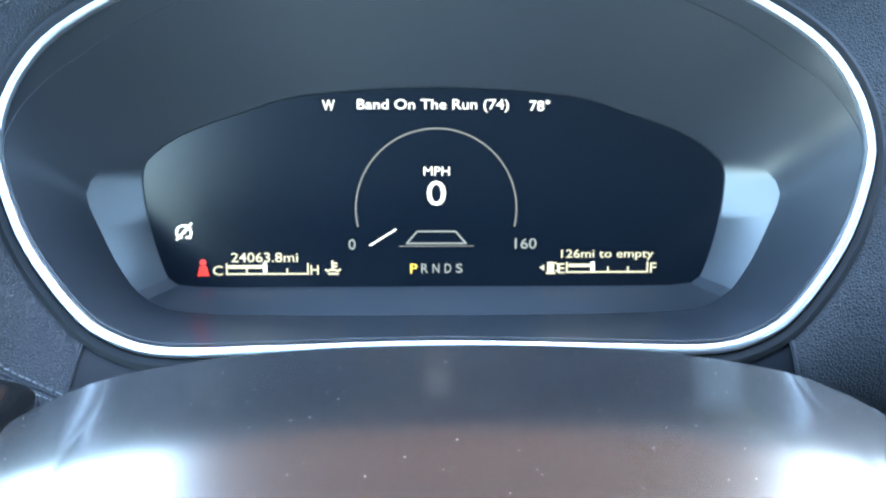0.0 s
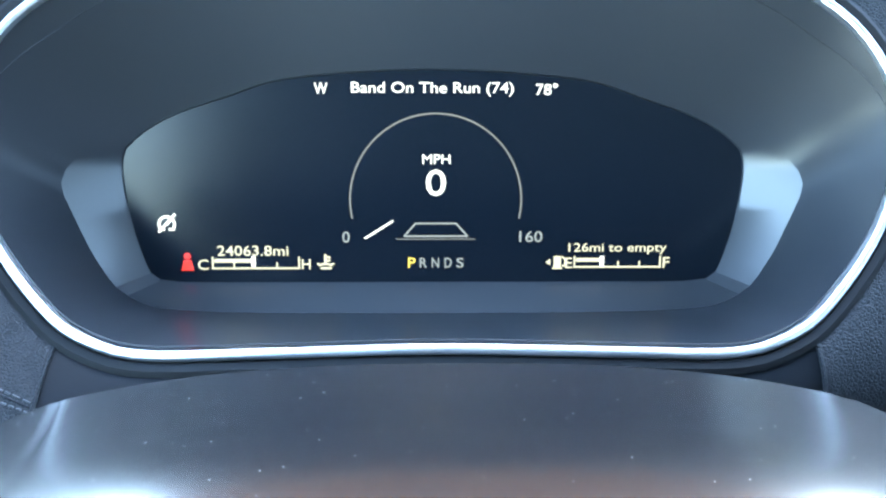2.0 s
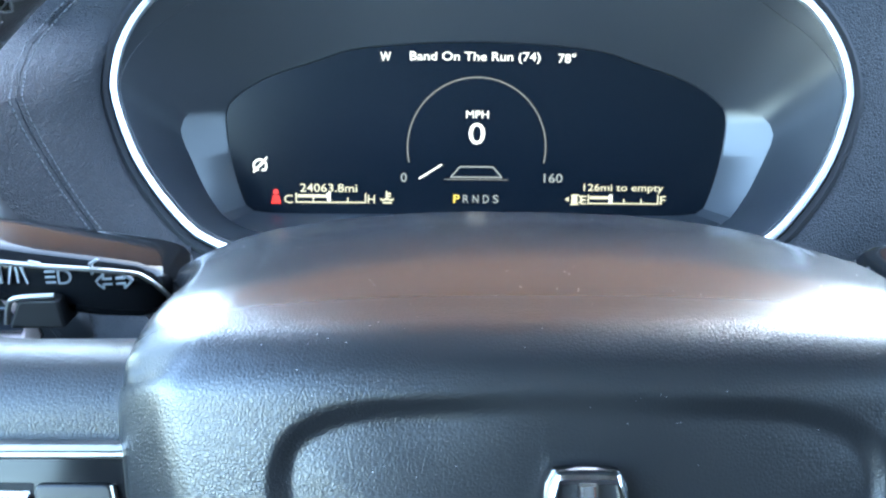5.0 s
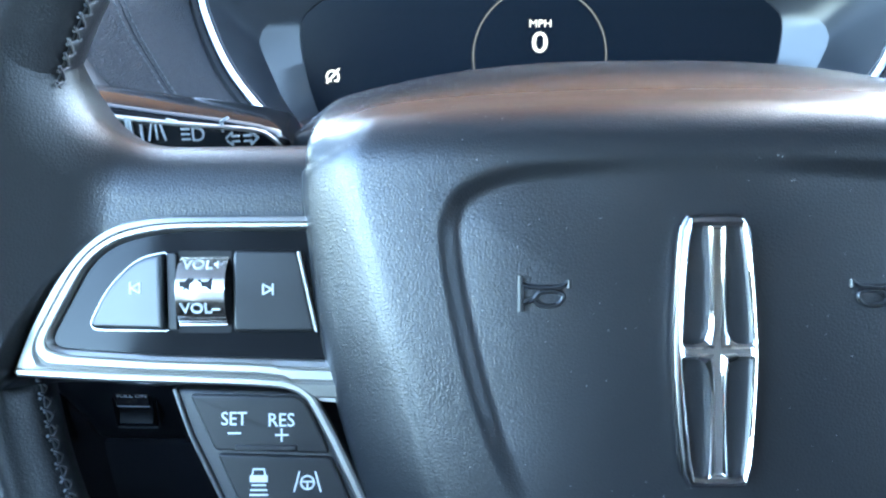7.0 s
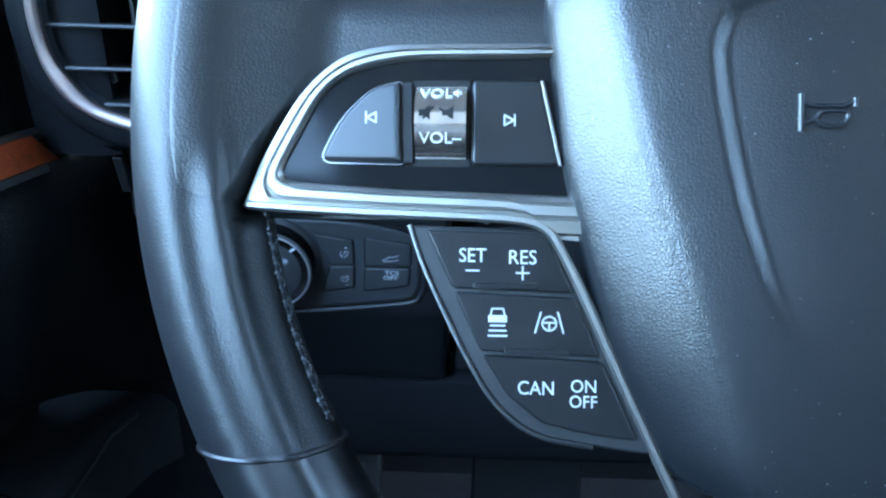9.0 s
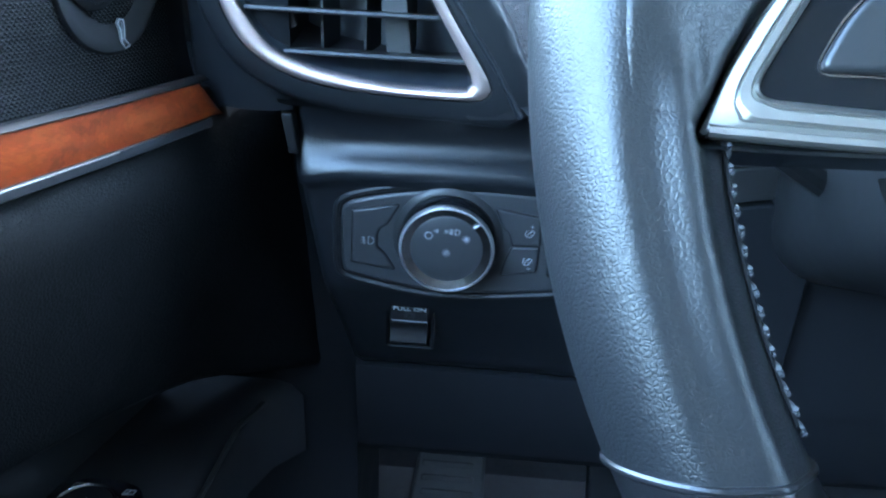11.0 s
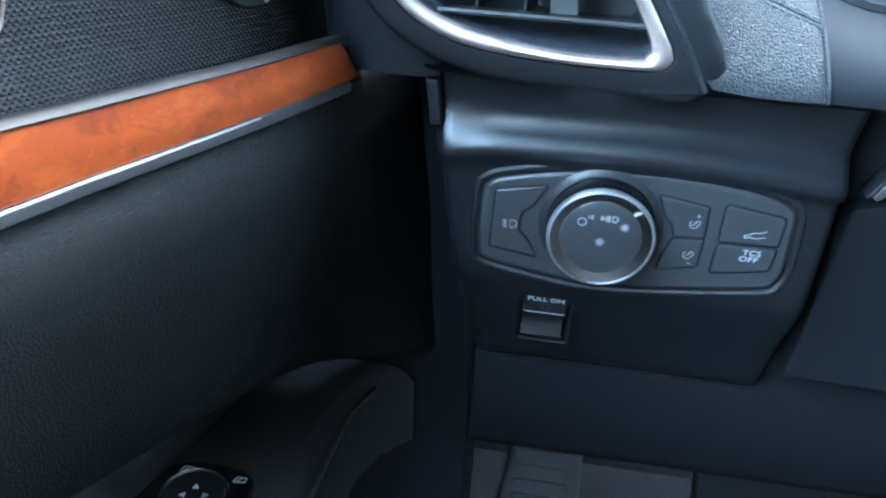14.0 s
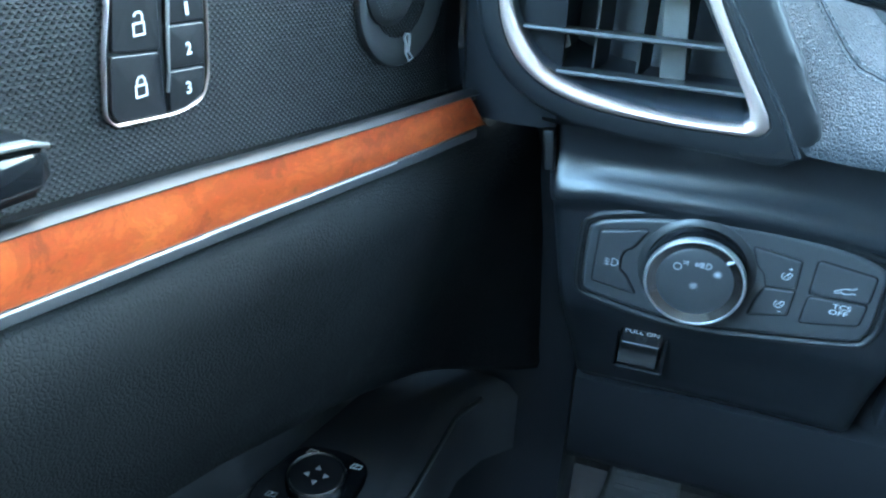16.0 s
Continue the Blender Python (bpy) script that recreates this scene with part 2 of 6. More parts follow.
def rounded(points, r, n=5):
    """A closed polygon with its corners rounded; r: one radius or one for each corner."""
    p, out = [np.array(q, float) for q in points], []
    for i, b in enumerate(p):
        a, c = p[i - 1], p[(i + 1) % len(p)]
        rr = r[i] if isinstance(r, (list, tuple)) else r
        u, v = a - b, c - b
        lu, lv = np.linalg.norm(u), np.linalg.norm(v)
        d = min(rr, lu * 0.48, lv * 0.48)
        u, v = b + u / lu * d, b + v / lv * d
        if d < 1e-4:
            out.append(tuple(b))
            continue
        for k in range(n + 1):
            t = k / n
            out.append(tuple((1 - t) ** 2 * u + 2 * t * (1 - t) * b + t * t * v))
    return out


def rect(x, y, w, h, r=1.0, n=4):
    return rounded([(x - w / 2, y - h / 2), (x + w / 2, y - h / 2), (x + w / 2, y + h / 2), (x - w / 2, y + h / 2)], r, n)


def circle(x, y, r, n=48):
    return [(x + r * math.cos(2 * math.pi * k / n), y + r * math.sin(2 * math.pi * k / n)) for k in range(n)]


def mirrored(points):
    """The left half's points, from top to bottom, closed by their mirror image."""
    return list(points) + [(-x, y) for x, y in reversed(points) if abs(x) > 1e-6]


def inset(loop, d):
    """The loop moved inwards by d."""
    p = np.array(loop, float)
    area = 0.5 * np.sum(p[:, 0] * np.roll(p[:, 1], -1) - np.roll(p[:, 0], -1) * p[:, 1])
    t = np.roll(p, -1, 0) - np.roll(p, 1, 0)
    t /= np.linalg.norm(t, axis=1)[:, None] + 1e-9
    nrm = np.stack([-t[:, 1], t[:, 0]], 1) * (1 if area > 0 else -1)
    return [tuple(q) for q in p + nrm * d]


def polar(loop, n=120, centre=(0, 0)):
    """The loop as n points at even angles round a centre, starting straight down."""
    p = np.array(loop, float) - centre
    q = np.roll(p, -1, 0)
    out = []
    for k in range(n):
        a = -math.pi / 2 + 2 * math.pi * k / n
        w = np.array([math.cos(a), math.sin(a)])
        e = q - p
        den = w[0] * e[:, 1] - w[1] * e[:, 0]
        den = np.where(np.abs(den) < 1e-12, 1e-12, den)
        far = (p[:, 0] * e[:, 1] - p[:, 1] * e[:, 0]) / den
        s = (p[:, 0] * w[1] - p[:, 1] * w[0]) / den
        ok = (far > 0) & (s >= -1e-6) & (s <= 1 + 1e-6)
        out.append(tuple(w * (far[ok].max() if ok.any() else 0) + centre))
    return out


def loft(loops, m=None, closed=True, cap=(False, False), bm=None, scale=MM):
    """Quads from loop to loop of 3D points; caps close the first and the last."""
    bm = bm or bmesh.new()
    m = m or Matrix()
    rings = [[bm.verts.new(m @ (Vector(q) * scale)) for q in loop] for loop in loops]
    for a, b in zip(rings, rings[1:]):
        n = len(a)
        for i in range(n if closed else n - 1):
            j = (i + 1) % n
            bm.faces.new((a[i], a[j], b[j], b[i]))
    if cap[0]:
        bm.faces.new(rings[0][::-1])
    if cap[1]:
        bm.faces.new(rings[-1])
    return bm


def flat(loop, z):
    return [(x, y, z) for x, y in loop]


def plate(outline, m, z0, z1, bevel=0.5, bm=None, dome=0.0):
    """A slab from z0 up to z1 (mm, along m's z) with a rounded front edge."""
    loops = [flat(outline, z0), flat(outline, z1 - bevel)]
    for k in (1, 2, 3):
        a = k / 3 * math.pi / 2
        loops.append(flat(inset(outline, bevel * (1 - math.cos(a))), z1 - bevel + bevel * math.sin(a)))
    loops.append(flat(inset(outline, bevel * 1.1 + 0.03), z1))
    if dome:
        inner = inset(outline, bevel)
        c = np.mean(np.array(inner), 0)
        for f in (0.75, 0.5, 0.25):
            loops.append([(c[0] + (x - c[0]) * f, c[1] + (y - c[1]) * f, z1 + dome * (1 - f * f)) for x, y in inner])
    return loft(loops, m, cap=(True, True), bm=bm)


def frame_ring(outer, inner, m, profile, bm=None):
    """A ring between two loops of like count; profile: (share of the way in, height) pairs, closed behind."""
    a, b = np.array(outer), np.array(inner)
    loops = [flat([tuple(q) for q in a + (b - a) * f], z) for f, z in profile]
    return loft(loops + loops[:1], m, bm=bm)


def tube(path, section, closed=False, m=None, bm=None, up=(0, 0, 1), cap=True, scale=MM):
    """A section (list of (side, up) pairs, or a radius) swept along a 3D path in mm."""
    if not isinstance(section, (list, tuple)):
        section = circle(0, 0, section, 10)
    p = [Vector(q) for q in path]
    up, loops = Vector(up), []
    for i, q in enumerate(p):
        a = p[i - 1] if (closed or i) else p[i]
        b = p[(i + 1) % len(p)] if (closed or i < len(p) - 1) else p[i]
        t = (b - a).normalized()
        side = t.cross(up).normalized()
        top = side.cross(t)
        loops.append([tuple(q + side * x + top * y) for x, y in section])
    if closed:
        loops.append(loops[0])
    return loft(loops, m, cap=(not closed and cap, not closed and cap), bm=bm, scale=scale)


def arc(x, y, r, a0, a1, n=14):
    return [(x + r * math.cos(radians(a0 + (a1 - a0) * k / n)), y + r * math.sin(radians(a0 + (a1 - a0) * k / n))) for k in range(n + 1)]


def strokes(name, lines, width, m, mat, parent, label="", z=0.05, depth=0.1, fills=()):
    """A printed sign of lines and filled patches, in mm on m's plane."""
    bm = bmesh.new()
    for line in lines:
        for a, b in zip(line, line[1:]):
            a, b = np.array(a, float), np.array(b, float)
            t = b - a
            ln = np.linalg.norm(t)
            if ln < 1e-6:
                continue
            t /= ln
            n = np.array([-t[1], t[0]]) * width / 2
            e = t * width * 0.3
            quad = [a - e + n, a - e - n, b + e - n, b + e + n]
            loft([[(*q, z - depth) for q in quad], [(*q, z) for q in quad]], m, cap=(True, True), bm=bm)
    for patch in fills:
        loft([[(*q, z - depth) for q in patch], [(*q, z) for q in patch]], m, cap=(True, True), bm=bm)
    return part(name, bm, mat, parent, label)


def words(name, text, x, y, width, height, m, mat, parent, label="", z=0.05, depth=0.1, bold=0.0, lean=0.0):
    """Raised lettering, centred on (x, y) of m's plane, fitted to a width and height in mm (width 0: as the font has it)."""
    cu = bpy.data.curves.new(name, "FONT")
    cu.body, cu.extrude, cu.offset, cu.shear = text, 0.5, bold, lean
    cu.resolution_u = 3
    ob = bpy.data.objects.new(name, cu)
    me = bpy.data.meshes.new_from_object(ob)
    bpy.data.objects.remove(ob)
    co = np.empty(len(me.vertices) * 3)
    me.vertices.foreach_get("co", co)
    co = co.reshape(-1, 3)
    lo, hi = co.min(0), co.max(0)
    sy = height / (hi[1] - lo[1])
    sx = width / (hi[0] - lo[0]) if width else sy
    co[:, 0] = (co[:, 0] - (lo[0] + hi[0]) / 2) * sx + x
    co[:, 1] = (co[:, 1] - (lo[1] + hi[1]) / 2) * sy + y
    co[:, 2] = z - depth / 2 + co[:, 2] * depth
    t = np.array(m)
    co = (co * MM) @ t[:3, :3].T + t[:3, 3]
    me.vertices.foreach_set("co", co.ravel())
    me.materials.clear()
    me.materials.append(mat)
    me.name = name
    me.update()
    return part(name, me, mat, parent, label)


def axes(x, y, z, at):
    m = Matrix((x, y, z)).transposed().to_4x4()
    m.translation = at
    return m


RAKE, TILT = radians(24), radians(11.9)
WHEEL = axes((1, 0, 0), (0, math.sin(RAKE), math.cos(RAKE)), (0, -math.cos(RAKE), math.sin(RAKE)), (0, 0, 0))
LCD = axes((1, 0, 0), (0, math.sin(TILT), math.cos(TILT)), (0, -math.cos(TILT), math.sin(TILT)), (-0.0004, 0.3542, -0.0362))
# the dashboard's outer corner and the door stand a little askew of the wheel
CORNER = Matrix.LocRotScale((0.0062, -0.0136, -0.0201), Euler((radians(3.37), radians(2.51), radians(2.90))), (0.9009,) * 3)
PANEL = CORNER @ axes((1, 0, 0), (0, 0, 1), (0, -1, 0), (0, 0.279, 0))
VENT = CORNER @ axes((1, 0, 0), (0, 0, 1), (0, -1, 0), (0, 0.262, 0))
DOOR = CORNER @ axes((0.2616, 0.9652, 0), (0, 0, 1), (0.9652, -0.2616, 0), (-0.379, 0.248, 0))


# ---- the cabin round it ----
def slab(name, corners, thick, mat, label, category, kind="structure"):
    """A thick sheet from four corners, thickened along its normal."""
    c = [Vector(q) for q in corners]
    n = (c[1] - c[0]).cross(c[3] - c[0]).normalized() * thick
    bm = loft([[tuple(q) for q in c], [tuple(q + n) for q in c]], cap=(True, True), scale=1)
    return tagged(part(name, bm, mat, None), label, category, "", kind)


slab("ground", [(-80, -80, -1.02), (80, -80, -1.02), (80, 80, -1.02), (-80, 80, -1.02)], -0.3, CONCRETE, "pale concrete ground outside the parked car", "ground")
slab("floor", [(-0.6, -1.2, -0.62), (1.4, -1.2, -0.62), (1.4, 0.66, -0.62), (-0.6, 0.66, -0.62)], -0.03, CARPET, "black carpet of the car's footwell floor", "floor")
slab("wall_firewall", [(-0.6, 0.64, -0.65), (1.4, 0.64, -0.65), (1.4, 0.94, 0.1), (-0.6, 0.94, 0.1)], -0.03, CARPET, "dark carpeted bulkhead behind the pedals", "wall")
# unseen headliner in two tones: the paler rear brightens the display's reflection
slab("ceiling", [(-0.38, 0.26, 0.6), (1.14, 0.26, 0.6), (1.14, -0.36, 0.6), (-0.38, -0.36, 0.6)], 0.03, LINER, "dark cloth headliner under the front of the roof", "ceiling")
slab("ceiling_rear", [(-0.38, -0.37, 0.604), (1.14, -0.37, 0.604), (1.14, -1.2, 0.604), (-0.38, -1.2, 0.604)], 0.03, LINER_PALE, "rear headliner, paled to stand in for brightness mirrored in the display", "ceiling")
# unseen board, added to give the hub a brown reflection and cover the sun
slab("backdrop", [(-3.2, 7.0, -1.02), (4.6, 7.0, -1.02), (4.6, 7.0, 10.5), (-3.2, 7.0, 10.5)], -0.3, BROWN_BOARD, "plain brown board ahead of the car, added unseen for its reflection", "building")
slab("wall_rear", [(-0.6, -0.92, -0.65), (1.4, -0.92, -0.65), (1.4, -1.04, 0.12), (-0.6, -1.04, 0.12)], 0.03, SHELL, "black partition closing the rear of the cabin", "wall")
# unseen sheet, added to keep rear sky out of the hub's and display's reflections
slab("wall_rear_upper", [(-0.6, -1.07, 0.1), (1.4, -1.07, 0.1), (1.4, -1.12, 0.62), (-0.6, -1.12, 0.62)], 0.03, REAR_SHEET, "plain grey sheet added across the upper rear to hold back sky light", "wall")
# stands higher than door trim would, to block light from the right windows
slab("wall_passenger_side", [(1.3, -1.2, -0.65), (1.3, 0.95, -0.65), (1.36, 0.95, 0.46), (1.36, -1.2, 0.46)], 0.03, SHELL, "dark trim of the far side of the cabin, raised to cut window light", "wall")
slab("wall_driver_side", [(-0.58, -1.2, -0.65), (-0.58, 0.98, -0.65), (-0.58, 0.98, 0.0), (-0.58, -1.2, 0.0)], 0.03, SHELL, "dark outer skin behind the driver's door trim", "wall")
slab("wall_sill", [(-0.612, -1.2, 0.0), (-0.612, 0.95, 0.0), (-0.43, 0.95, 0.02), (-0.43, -1.2, 0.02)], -0.02, SHELL, "dark window sill along the door's top", "sill")
for x, xt, s in ((-0.58, -0.38, 1), (1.34, 1.14, -1)):
    slab("pillar", [(x, 0.66, 0.03), (x + 0.05 * s, 0.7, 0.03), (xt + 0.05 * s, 0.28, 0.6), (xt, 0.24, 0.6)], 0.03, LINER, "dark trimmed roof pillar beside the windscreen", "pillar")


# ---- steering wheel ----
def sheet(name, grid, m, mat, parent, label="", closed=False):
    """A smooth mesh from a grid of points in mm (rows x columns x 3)."""
    g = np.array(grid, float)
    r, c = g.shape[:2]
    t = np.array(m)
    co = (g.reshape(-1, 3) * MM) @ t[:3, :3].T + t[:3, 3]
    i = np.arange(r - 1)[:, None] * c + np.arange(c if closed else c - 1)[None]
    j = np.arange(r - 1)[:, None] * c + (np.arange(c if closed else c - 1)[None] + 1) % c
    faces = np.stack([i, j, j + c, i + c], -1).reshape(-1, 4)
    me = bpy.data.meshes.new(name)
    me.from_pydata(co.tolist(), [], faces.tolist())
    me.shade_smooth()
    me.materials.append(mat)
    return part(name, me, mat, parent, label)


def ease(x, a, b):
    t = np.clip((np.asarray(x, float) - a) / (b - a), 0, 1)
    return t * t * (3 - 2 * t)


def nearest(px, py, line, closed=False):
    """Distance from points to a polyline."""
    p = np.array(line, float)
    q = np.roll(p, -1, 0) if closed else p[1:]
    p = p if closed else p[:-1]
    best = np.full(np.shape(px), 1e9)
    for (x0, y0), (x1, y1) in zip(p, q):
        dx, dy = x1 - x0, y1 - y0
        t = np.clip(((px - x0) * dx + (py - y0) * dy) / (dx * dx + dy * dy + 1e-12), 0, 1)
        best = np.minimum(best, np.hypot(px - x0 - t * dx, py - y0 - t * dy))
    return best


def within(px, py, loop):
    """Whether points lie inside a closed loop."""
    p = np.array(loop, float)
    q = np.roll(p, -1, 0)
    odd = np.zeros(np.shape(px), bool)
    for (x0, y0), (x1, y1) in zip(p, q):
        if y0 != y1:
            odd ^= ((y0 > py) != (y1 > py)) & (px < (x1 - x0) * (py - y0) / (y1 - y0) + x0)
    return odd


RIM_CY, RIM_R, RIM_W = 15.0, 167.0, -24.0
RIM_SEAM = 207.0


def thumb(a):
    """How strongly the thumb ridge stands out at an angle of the rim (the left side; the right is its mirror image)."""
    a = a if a > 90 else 180 - a
    return math.exp(-(((a - 189) / (24 if a > 189 else 7)) ** 2))


def rim_section(a):
    """Side (outwards) and height (towards the driver) of the rim's section; the thumb rest is a valley and a ridge."""
    h, out = thumb(a), []
    for k in range(96):
        b = 2 * math.pi * k / 96
        d = math.degrees(b)
        f = 1.0 + h * (0.13 * math.exp(-(((d - 124) / 11) ** 2)) - 0.055 * math.exp(-(((d - 99) / 13) ** 2)) + 0.05 * math.exp(-(((d - 165) / 25) ** 2)))
        out.append((14.2 * math.cos(b) * (1.0 + 0.06 * math.cos(2 * b)) * f, 16.5 * math.sin(b) * f))
    return out


def rim_point(a, x, y, shrink=0.0):
    skew = 2.1 * math.exp(-(((a - RIM_SEAM) / 14) ** 2)) - 2.1 * math.exp(-(((a - 540 + RIM_SEAM) / 14) ** 2))
    b = radians(a - skew * x / 14)
    rr = RIM_R + x * (1 - shrink)
    return (rr * math.cos(b), RIM_CY + rr * math.sin(b), RIM_W + y * (1 - shrink))


POD_TIP = (-153.4, -7.2)
POD_OUTER = [POD_TIP] + spline([(-151.2, -2.2), (-148.1, 5.0), (-140.7, 17.4), (-132, 25.4), (-122, 28.2), (-110, 28.6), (-98, 28.6), (-66, 28.6)], 5, False) + [(-66, -13), (-84.6, -12.6), (-87.4, -10.8), (-94.6, -9.6), (-112, -9.0), (-132, -8.3)]


def pod_recess(u, v, w):
    """The leather's height where it dips round the switch pod."""
    u, v, w = (np.asarray(q, float) for q in (-np.abs(u), v, w))
    d = nearest(u, v, POD_OUTER, True)
    d = np.where(within(u, v, POD_OUTER), -d, d)
    return np.where(w > -20.4, -20.4 + (w + 20.4) * ease(d, 0.5, 3.4), w)


def wheel_rim(parent):
    def sweep(a0, a1, n, shrink=0.0):
        rows = []
        for k in range(n + 1):
            a = a0 + (a1 - a0) * k / n
            m = a if a > 90 else 180 - a
            # let in under the spoke's leather
            low = 9.0 * float(ease(m, 170, 175) * (1 - ease(m, 183, 187)))
            row = np.array([rim_point(a, x, y - (low * min(1.0, max(0.0, (-x - 2) / 4)) if y > 0 else 0), shrink) for x, y in rim_section(a)])
            if 160 < m < 200:
                row[:, 2] = pod_recess(row[:, 0], row[:, 1], row[:, 2])
            rows.append(row)
        return rows
    low_a, high_a = RIM_SEAM, 540 - RIM_SEAM
    rim = sheet("rim", sweep(high_a - 360, low_a, 260), WHEEL, WHEEL_LEATHER, parent, "black leather grip", True)
    sheet("lower_rim", sweep(low_a, high_a, 90, 0.012), WHEEL, SMOOTH_LEATHER, parent, "smooth glossier black leather", True)
    for a in (low_a, high_a):
        loop = [rim_point(a, x, y) for x, y in rim_section(a)]
        part("seam", tube(loop, circle(0, 0, 0.75, 8), True, WHEEL, up=(math.cos(radians(a)), math.sin(radians(a)), 0.3)), SMOOTH_LEATHER, rim, "folded leather seam")
    # worn cross-stitching along the inner edge
    rng = random.Random(3)
    bm = bmesh.new()
    step = 1.25
    edge = lambda a: RIM_R - 14.9 - 0.7 * thumb(a)
    for k in range(int((low_a - high_a + 360) / step)):
        a = high_a - 359.5 + k * step
        if 166 < a < 184 or -4 < a < 14:
            continue
        for d, z0, z1 in ((0.0, -22.0, -17.6), (0.45, -17.4, -21.6)):
            p = []
            j0, j1 = rng.uniform(-0.5, 0.5), rng.uniform(-0.5, 0.5)
            for f in (0, 0.5, 1):
                b = radians(a + d + f * 0.9)
                rr = edge(a) - 0.25 - 0.35 * math.sin(math.pi * f)
                p.append((rr * math.cos(b), RIM_CY + rr * math.sin(b), z0 + j0 + (z1 + j1 - z0 - j0) * f))
            tube(p, circle(0, 0, rng.uniform(0.3, 0.5), 5), False, WHEEL, bm)
    tagged(part("stitching", bm, THREAD, rim, "grey braided stitching"), kind="stuff")
    groove = []
    for k in range(181):
        a = high_a - 359.5 + k * (low_a - high_a + 359) / 180
        groove.append((edge(a) * math.cos(radians(a)), RIM_CY + edge(a) * math.sin(radians(a)), -19.6))
    part("stitch_groove", tube(groove, circle(0, 0, 0.45, 6), False, WHEEL), GROOVE, rim)


# middle line of the airbag cover, from its foot up the face, over the roll and along the hood:
# height, depth, half width to the crease, half width to the edge, fall of the flank, fall towards the crease
HUB = [(-84, -30, 24, 34, 10, 2), (-80, -14, 30, 40, 10, 2), (-74, -7, 37, 50, 10, 2), (-64, -4, 45.6, 62.2, 10.0, 4.2), (-45, -2.6, 52.1, 71.0, 10.0, 4.2), (-28, -2.0, 58.2, 76.8, 10.0, 4.2), (-10, -1.8, 63.4, 81.8, 10.0, 4.2), (4, -1.8, 67.8, 84.8, 10.0, 4.2), (19, -1.8, 71.6, 86.6, 10.0, 4.2), (34, -1.9, 75.2, 88.4, 10.0, 4.2), (41.9, -2.2, 75.8, 88.0, 10.0, 4.2), (47.6, -4.6, 74.2, 87.0, 8.2, 4.2), (52.4, -9.6, 72.4, 87.2, 7.0, 3.6), (56.0, -16.6, 70.6, 87.4, 6.0, 3.0), (59.0, -22.6, 69.6, 87.4, 5.4, 3.0), (62.4, -29.8, 68.8, 87.0, 5.0, 3.4), (65.6, -37, 68.2, 86.4, 4.6, 4.2), (69.6, -47.7, 68.0, 86.0, 4.4, 5.0), (73.4, -59.2, 69, 87.4, 4.6, 5.6), (75.8, -69.1, 70.4, 90, 5.2, 6.0), (77.4, -79.5, 72.4, 93, 6, 6), (78.6, -90, 75, 97, 7, 6), (80.4, -103.5, 79, 103, 9, 6.4), (84.0, -123.4, 86, 112, 12, 8)]
HUB_GROOVE = spline(mirrored([(0, 39.0), (-27.7, 38.0), (-39.4, 37.1), (-47.2, 34.9), (-52.2, 31.7), (-54.4, 26.8), (-54.5, 21.4), (-52.9, 10.7), (-50.1, -2.4), (-46.9, -13.7), (-43.4, -23.8), (-38.5, -33), (-28, -38.5), (0, -40)]), 6)


def hub_face(x, v):
    """Relief of the cover's face: the pressed line fades out below, and the pad inside it swells."""
    x, v = np.abs(np.asarray(x, float)), np.asarray(v, float)
    d = nearest(x, v, HUB_GROOVE, True)
    d = np.where(within(x, v, HUB_GROOVE), d, -d)
    deep = ease(v, -40, -8) * (1 - 0.62 * (1 - ease(x, 6, 34)) * ease(v, 20, 34))
    low = ease(d, -2.4, 2.6) * np.exp(-np.maximum(d - 1.0, 0) / 22)
    return -1.9 * low * deep


